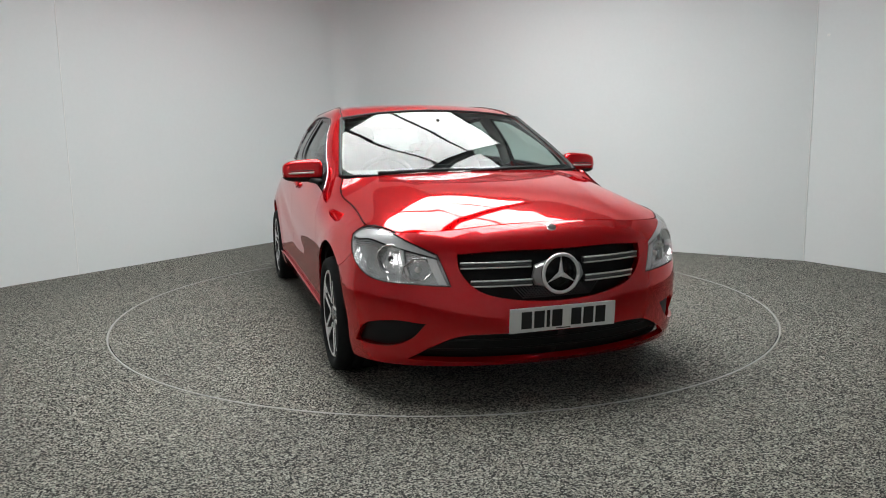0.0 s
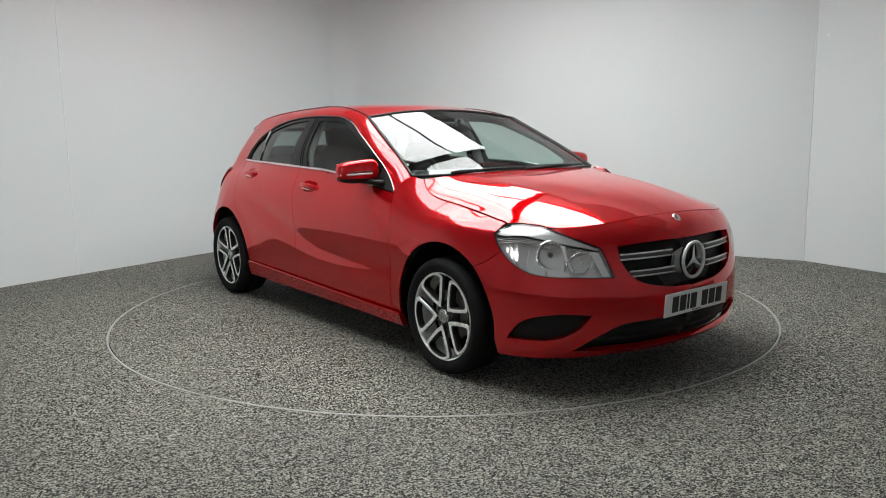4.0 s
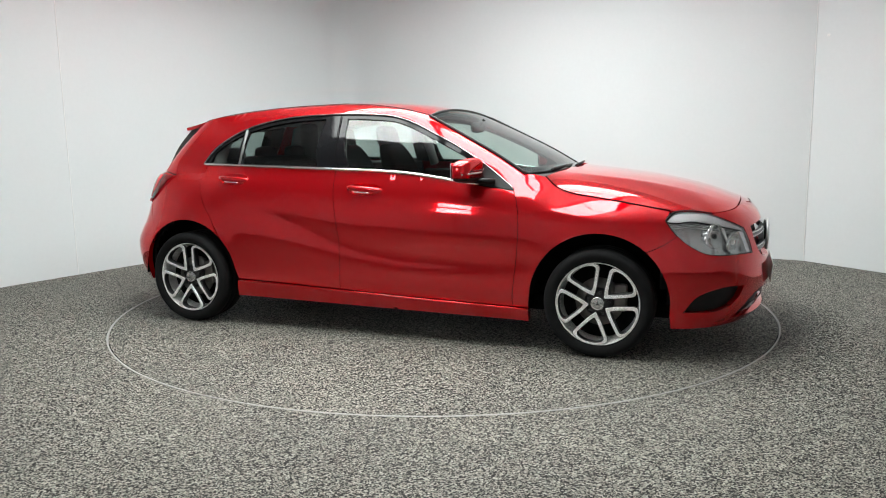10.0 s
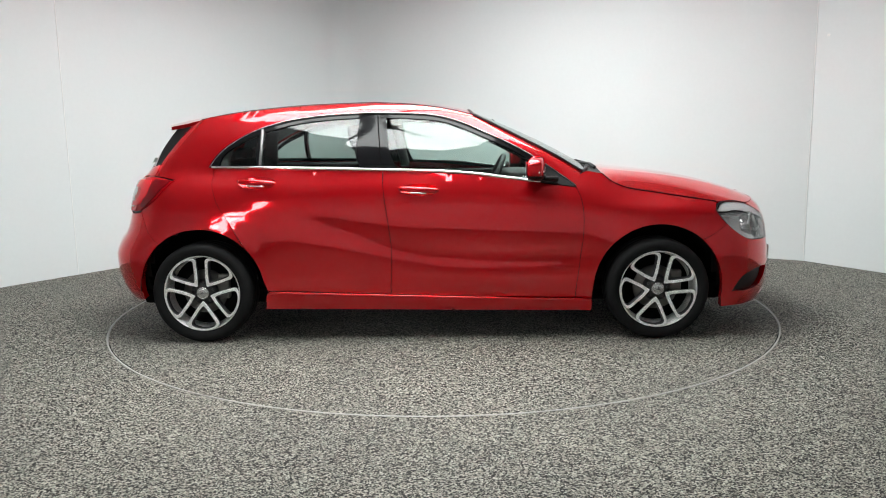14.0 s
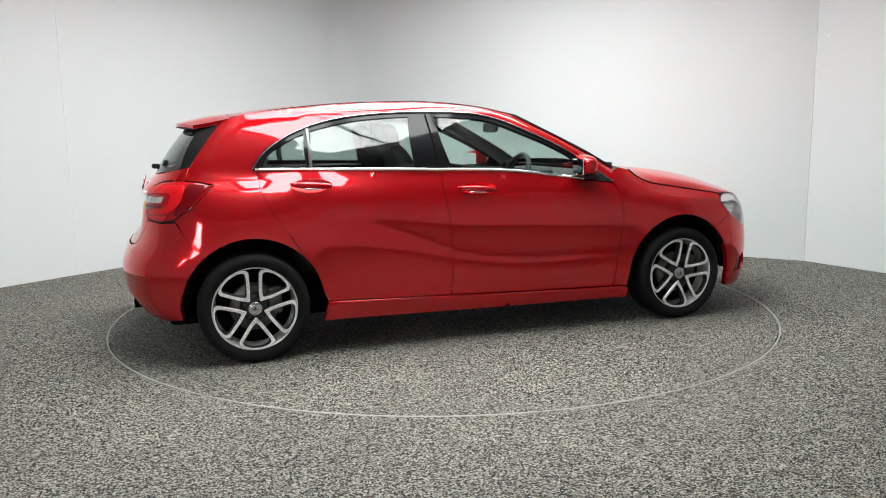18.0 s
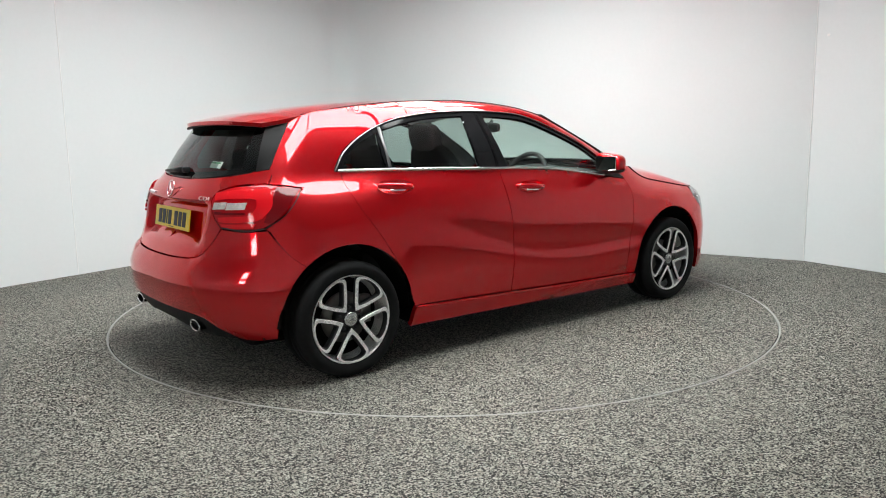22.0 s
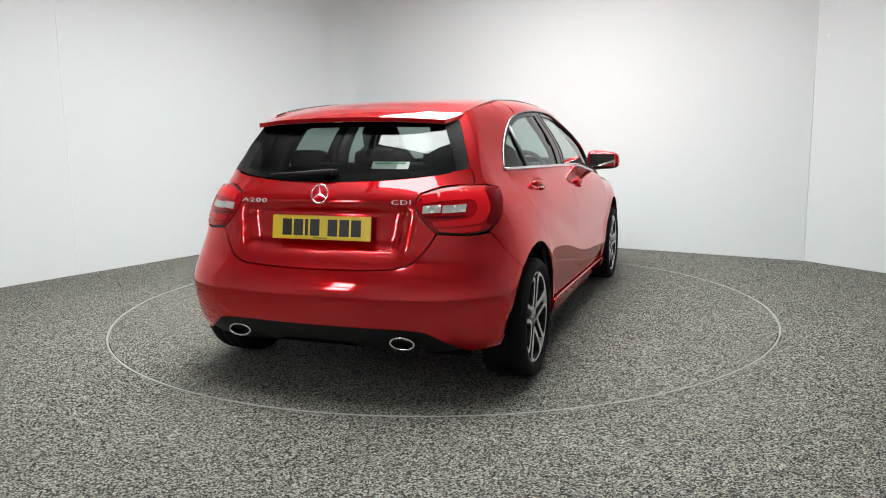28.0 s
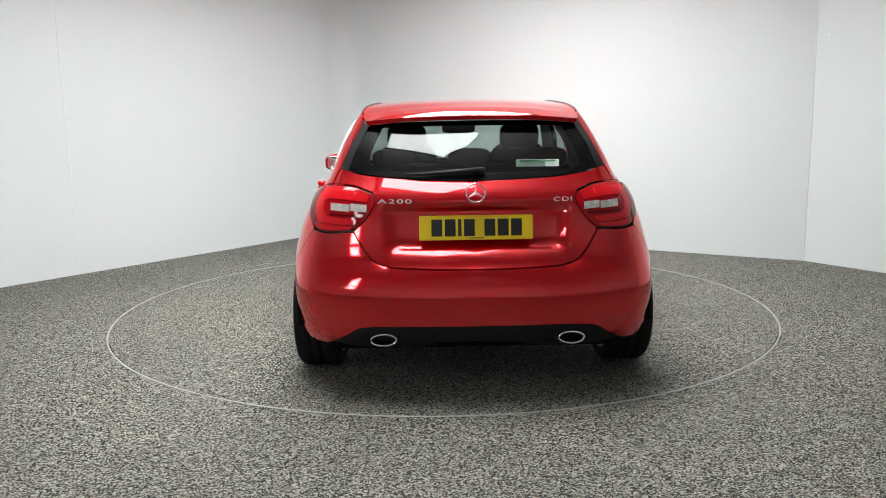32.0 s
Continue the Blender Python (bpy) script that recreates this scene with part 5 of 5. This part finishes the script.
def wheel_parts():
    o = petal_outline([(0.050, 0.0), (0.063, 0.20), (0.082, 0.33), (0.110, 0.415), (0.145, 0.458), (0.178, 0.480), (0.206, 0.485), (0.2205, 0.43), (0.2268, 0.26), (0.2275, 0.0)])
    i = petal_outline([(0.090, 0.0), (0.096, 0.09), (0.108, 0.17), (0.126, 0.240), (0.150, 0.300), (0.178, 0.348), (0.201, 0.358), (0.2125, 0.29), (0.2175, 0.14), (0.218, 0.0)])
    m = min(len(o), len(i))
    vs, fs = [], []
    for k in range(m):
        (ox, oz), (ix, iz) = o[k], i[k]
        r = math.hypot(ox, oz)
        y = -0.007 + 0.014 * (1 - min(r / 0.22, 1)) ** 1.5
        vs += [(ox, y + 0.022, oz), (ox, y + 0.004, oz), (ox * 0.88 + ix * 0.12, y, oz * 0.88 + iz * 0.12), (ox * 0.22 + ix * 0.78, y + 0.001, oz * 0.22 + iz * 0.78), (ix, y + 0.006, iz), (ix, y + 0.040, iz)]
    wall = []
    for k in range(m):
        j = (k + 1) % m
        for p in range(5):
            (fs if p in (1, 2) else wall).append((k * 6 + p, k * 6 + p + 1, j * 6 + p + 1, j * 6 + p))
    wheel_meshes["spoke"] = mesh_of("spoke", vs, [f[::-1] for f in fs], SILVER, False)
    wheel_meshes["spoke_side"] = mesh_of("spoke_side", vs, [f[::-1] for f in wall], SPOKESIDE, False)
    v, f = lathe([(0.2275, 0.012), (0.2285, -0.004), (0.226, -0.008), (0.2225, -0.004), (0.219, 0.012), (0.205, 0.10), (0.205, 0.19), (0.2335, 0.20)], 80)
    wheel_meshes["rim"] = mesh_of("rim", v, f, SILVER)
    v, f = lathe([(0.2285, -0.002), (0.242, -0.014), (0.262, -0.021), (0.279, -0.018), (0.291, -0.006), (0.298, 0.010), (0.300, 0.03), (0.300, 0.06), (0.2965, 0.063), (0.2965, 0.068), (0.300, 0.071), (0.300, 0.11), (0.2965, 0.113), (0.2965, 0.118), (0.300, 0.121), (0.300, 0.16), (0.297, 0.19), (0.286, 0.205), (0.262, 0.212), (0.236, 0.20)], 96)
    wheel_meshes["tyre"] = mesh_of("tyre", v, f, RUBBER)
    v, f = lathe([(0.0005, -0.001), (0.022, 0.000), (0.027, 0.001), (0.0285, 0.003), (0.030, 0.001), (0.034, 0.002), (0.037, 0.006), (0.038, 0.020), (0.040, 0.05)], 40)
    wheel_meshes["hub_cap"] = mesh_of("hub_cap", v, f, HUBM)
    v, f = lathe([(0.036, 0.022), (0.050, 0.022), (0.066, 0.028), (0.078, 0.040), (0.080, 0.062)], 40)
    wheel_meshes["hub"] = mesh_of("hub", v, f, SPOKESIDE)
    vs, fs = [], []
    for k in range(3):
        a = 2 * math.pi * k / 3
        t = len(vs)
        for px, pz, py in ((-0.0035, 0.0, -0.001), (0.0, 0.0, -0.004), (0.0035, 0.0, -0.001), (0.0, 0.021, -0.0012)):
            vs.append((px * math.cos(a) + pz * math.sin(a), py, -px * math.sin(a) + pz * math.cos(a)))
        fs += [(t, t + 1, t + 3), (t + 1, t + 2, t + 3)]
    wheel_meshes["hub_star"] = mesh_of("hub_star", vs, fs, GUN, False)
    v, f = lathe([(0.06, 0.062), (0.13, 0.062), (0.132, 0.085)], 48)
    wheel_meshes["brake_disc"] = mesh_of("brake_disc", v, f, DISC)
    v, f = lathe([(0.0005, 0.10), (0.215, 0.10)], 40)
    wheel_meshes["back_plate"] = mesh_of("back_plate", v, f, DARK)
    v, f = lathe([(0.0005, 0.014), (0.006, 0.014), (0.008, 0.02), (0.008, 0.045)], 10)
    wheel_meshes["wheel_bolt"] = mesh_of("wheel_bolt", v, f, GUN)
    bm = box_bm((0.07, 0.05, 0.15), (0.115, 0.07, 0.03), 0.015, 2)
    me = bpy.data.meshes.new("caliper")
    bm.to_mesh(me)
    bm.free()
    me.materials.append(DISC)
    wheel_meshes["caliper"] = me


def wheel(x, side, spin):
    """side -1: the car's right."""
    w = new("wheel")
    w.parent = car
    w.matrix_basis = Matrix.Translation((x, side * 0.893, HUB_Z)) @ Matrix.Rotation(math.pi if side > 0 else 0, 4, "Z")
    tagged(w, "five looped-spoke alloy wheel with a black tyre")
    for name in ("tyre", "rim", "hub_cap", "hub", "brake_disc", "back_plate", "caliper", "hub_star"):
        put(name, wheel_meshes[name], w)
    for k in range(5):
        a = radians(spin + 72 * k)
        put("spoke", wheel_meshes["spoke"], w, m=Matrix.Rotation(a, 4, "Y"))
        put("spoke_side", wheel_meshes["spoke_side"], w, m=Matrix.Rotation(a, 4, "Y"))
        put("wheel_bolt", wheel_meshes["wheel_bolt"], w, m=Matrix.Rotation(a + radians(36), 4, "Y") @ Matrix.Translation((0, 0, 0.060)))


# ---- mirrors and cabin ----
def superbox(sx, sy, sz, n=3.5, m=24):
    """A rounded block, as verts and faces."""
    vs, fs = [], []
    for i in range(m + 1):
        a = -math.pi / 2 + math.pi * i / m
        for j in range(2 * m):
            b = math.pi * j / m
            c = lambda t: math.copysign(abs(math.cos(t)) ** (2 / n), math.cos(t))
            s = lambda t: math.copysign(abs(math.sin(t)) ** (2 / n), math.sin(t))
            vs.append((sx * c(a) * c(b), sy * c(a) * s(b), sz * s(a)))
    k = 2 * m
    for i in range(m):
        for j in range(k):
            fs.append((i * k + j, i * k + (j + 1) % k, (i + 1) * k + (j + 1) % k, (i + 1) * k + j))
    return vs, fs


def door_mirror():
    v, f = superbox(0.050, 0.118, 0.064, 3.6)
    shape = [(x + 0.630 + 0.17 * y, y - 0.922, z * (1 - 0.10 * (-y / 0.118)) + 1.012 + 0.04 * y) for x, y, z in v]
    cap = both("door_mirror", (shape, f), PAINT, car, "red door mirror with a black foot")
    for o, sgn in zip(cap, (1, -1)):
        low = [(0.635 + (x - 0.635) * 1.04, (-0.925 + (y + 0.925) * 1.01) * sgn, min(z, 0.976) - 0.004) for x, y, z in shape]
        put("mirror_foot", mesh_of("mirror_foot", low, f if sgn > 0 else [t[::-1] for t in f], BLACK), o)
        pts = [(0.690, -0.860 * sgn, 1.000), (0.680, -0.925 * sgn, 0.998), (0.664, -0.990 * sgn, 0.996), (0.632, -1.037 * sgn, 0.994)]
        put("indicator", mesh_of("indicator", *tube(spline(pts, 6), 0.0060, 8), CLEARLENS), o, "clear indicator strip")
        pts = [(p[0] + 0.001, p[1], p[2] + 0.014) for p in pts]
        put("indicator_edge", mesh_of("indicator_edge", *tube(spline(pts, 6), 0.003, 6), BLACK), o)
        bm = box_bm((0.004, 0.190, 0.092), (0.5795, -0.922 * sgn, 1.010), 0.0015, 2, Matrix.Rotation(radians(-9.6 * sgn), 4, "Z"))
        part("mirror_glass", bm, MIRROR, o)
        put("arm", mesh_of("arm", *tube([(0.635, -0.885 * sgn, 0.958), (0.70, -0.860 * sgn, 0.950), (0.76, -0.835 * sgn, 0.946)], [0.024, 0.020, 0.022], 10, flat=0.8), BLACK), o)


def cabin():
    for y in (-0.36, 0.36):
        s = tagged(new("seat"), "dark fabric front seat")
        s.parent = car
        vs, fs = superbox(0.27, 0.25, 0.09, 4)
        put("seat_cushion", mesh_of("seat_cushion", [(x + 0.02, yy + y, z + 0.50 + 0.12 * x) for x, yy, z in vs], fs, SEATM), s)
        vs, fs = superbox(0.075, 0.245, 0.33, 4)
        put("backrest", mesh_of("backrest", [(x * (1 - 0.4 * z) - 0.30 - 0.42 * z, yy * (1 - 0.22 * max(z, 0) / 0.33) + y, z + 0.83) for x, yy, z in vs], fs, SEATM), s)
        vs, fs = superbox(0.055, 0.125, 0.085, 3.5)
        put("headrest", mesh_of("headrest", [(x - 0.46 - 0.2 * z, yy + y, z + 1.195) for x, yy, z in vs], fs, SEATM), s)
        for d in (-0.05, 0.05):
            put("headrest_post", mesh_of("headrest_post", *tube([(-0.44, y + d, 1.07), (-0.455, y + d, 1.14)], 0.006), GUN), s)
    b = tagged(new("rear_bench"), "dark fabric rear bench seat")
    b.parent = car
    vs, fs = superbox(0.26, 0.66, 0.10, 5)
    put("seat_cushion", mesh_of("seat_cushion", [(x - 0.88, y, z + 0.50) for x, y, z in vs], fs, SEATM), b)
    vs, fs = superbox(0.075, 0.64, 0.27, 5)
    put("backrest", mesh_of("backrest", [(x - 1.20 - 0.38 * z, y, z + 0.80) for x, y, z in vs], fs, SEATM), b)
    for y in (-0.40, 0.0, 0.40):
        vs, fs = superbox(0.04, 0.115, 0.055, 3.5)
        put("headrest", mesh_of("headrest", [(x - 1.315, yy + y, z + 1.085) for x, yy, z in vs], fs, SEATM), b)
    # dashboard
    vs, fs = superbox(0.26, 0.70, 0.13, 4)
    d = put("dashboard", mesh_of("dashboard", [(x + 0.72, y, z + 0.83 + 0.06 * x) for x, y, z in vs], fs, DASH), car)
    vs, fs = superbox(0.10, 0.17, 0.05, 3)
    put("instrument_hood", mesh_of("instrument_hood", [(x + 0.55, y - 0.36, z + 0.945) for x, y, z in vs], fs, DASH), d)
    put("screen", mesh_of("screen", *superbox(0.010, 0.10, 0.055, 6)[:1], superbox(0.010, 0.10, 0.055, 6)[1], GLOSS), d, m=Matrix.Translation((0.52, 0, 0.965)))
    ring = [(0.40 + 0.075 * math.cos(w) * 1.0, -0.36 + 0.185 * math.sin(w), 0.905 + 0.165 * math.cos(w)) for w in np.linspace(0, 2 * math.pi, 40, endpoint=False)]
    sw = put("steering_wheel", mesh_of("steering_wheel", *tube(ring, 0.017, 8, closed=True), DASH), car, "black three-spoke steering wheel")
    vs, fs = superbox(0.03, 0.075, 0.06, 3)
    put("wheel_boss", mesh_of("wheel_boss", [(x + 0.41 + 0.3 * z, y - 0.36, z + 0.90) for x, y, z in vs], fs, DASH), sw)
    for a in (1.57, -1.57, 3.14):
        put("wheel_spoke", mesh_of("wheel_spoke", *tube([(0.40, -0.36, 0.90), (0.40 + 0.075 * math.cos(a), -0.36 + 0.18 * math.sin(a), 0.905 + 0.16 * math.cos(a))], 0.014, 6), GUN), sw)
    # inner mirror
    vs, fs = superbox(0.018, 0.125, 0.036, 3.5)
    im = put("inner_mirror", mesh_of("inner_mirror", [(x + 0.385, y, z + 1.255) for x, y, z in vs], fs, BLACK), car)
    put("mirror_stem", mesh_of("mirror_stem", *tube([(0.395, 0, 1.27), (0.43, 0, 1.305)], 0.012), BLACK), im)
    # inner door and pillar trim
    for x0, x1, z1 in ((-0.33, 0.86, 0.93), (-1.25, -0.35, 0.99)):
        P = np.array([[(x, -float(width(np.float64(x), np.float64(z))) + 0.075, z) for x in np.linspace(x0, x1, 12)] for z in np.linspace(0.72, z1, 6)])
        both("door_trim", grid_vf(P, 0.03, flip=True), DASH, car)
    for pts, r in (([(-0.24, 0.98), (-0.28, 1.18), (-0.31, 1.33)], 0.035), ([(-1.30, 1.02), (-1.28, 1.16), (-1.24, 1.29)], 0.07)):
        v, f = tube([Vector(p) + Vector((0, r + 0.02, 0)) for p in on_body(pts)], r, 8)
        both("pillar_trim", (v, f), LINING, car)
    both("quarter_lining", cut_sheet(sharp(S((-0.78, 1.350), (-1.02, 1.287), (-1.25, 1.165), (-1.345, 1.03)), S((-1.345, 1.03), (-1.50, 1.03)), S((-1.50, 1.03), (-1.42, 1.290)), S((-1.42, 1.290), (-1.2, 1.340), (-0.8, 1.380))), (), 0.05, inset=0.028, depth=0, gap=0), LINING, car)
    part("parcel_shelf", box_bm((0.42, 1.20, 0.02), (-1.50, 0, 0.97), 0.006, 1), SEATM, car)
    part("engine_block", box_bm((0.9, 1.2, 0.3), (1.45, 0, 0.52), 0.03, 1), DARK, car)
    part("boot_box", box_bm((0.5, 1.15, 0.45), (-1.55, 0, 0.70), 0.03, 1), DARK, car)
    part("bulkhead", box_bm((0.06, 1.45, 0.5), (0.98, 0, 0.70), 0.01, 1), DARK, car)



room()
table = turntable()
sides_panels()
top_panels()
front_end()
rear_end()
wheel_parts()
for hub_x, turn_r, turn_l in ((FRONT_HUB, 47, 20), (REAR_HUB, 36, 5)):
    wheel(hub_x, -1, turn_r)
    wheel(hub_x, 1, turn_l)
door_mirror()
cabin()


def motions():
    """The turntable turns steadily and carries the car with it."""
    off = Vector((-0.061, -0.137, 0.006))
    turns = [(0, -72.17), (2, -62.01), (3.5, -54.28), (5.5, -43.91), (7, -36.15), (9, -26.2), (11, -16.22), (13, -6.29), (14.5, 1.1), (16.5, 10.97), (18, 18.42), (20, 28.41), (22, 38.57), (24, 48.7), (25, 53.75), (27.5, 66.72), (29, 74.73), (30.5, 82.66), (32, 90.54)]
    spin = [(t, Matrix.Rotation(radians(a), 4, "Z")) for t, a in turns]
    walk(table, [(t, m) for t, m in spin])
    walk(car, [(t, m @ Matrix.Translation(off)) for t, m in spin])


motions()
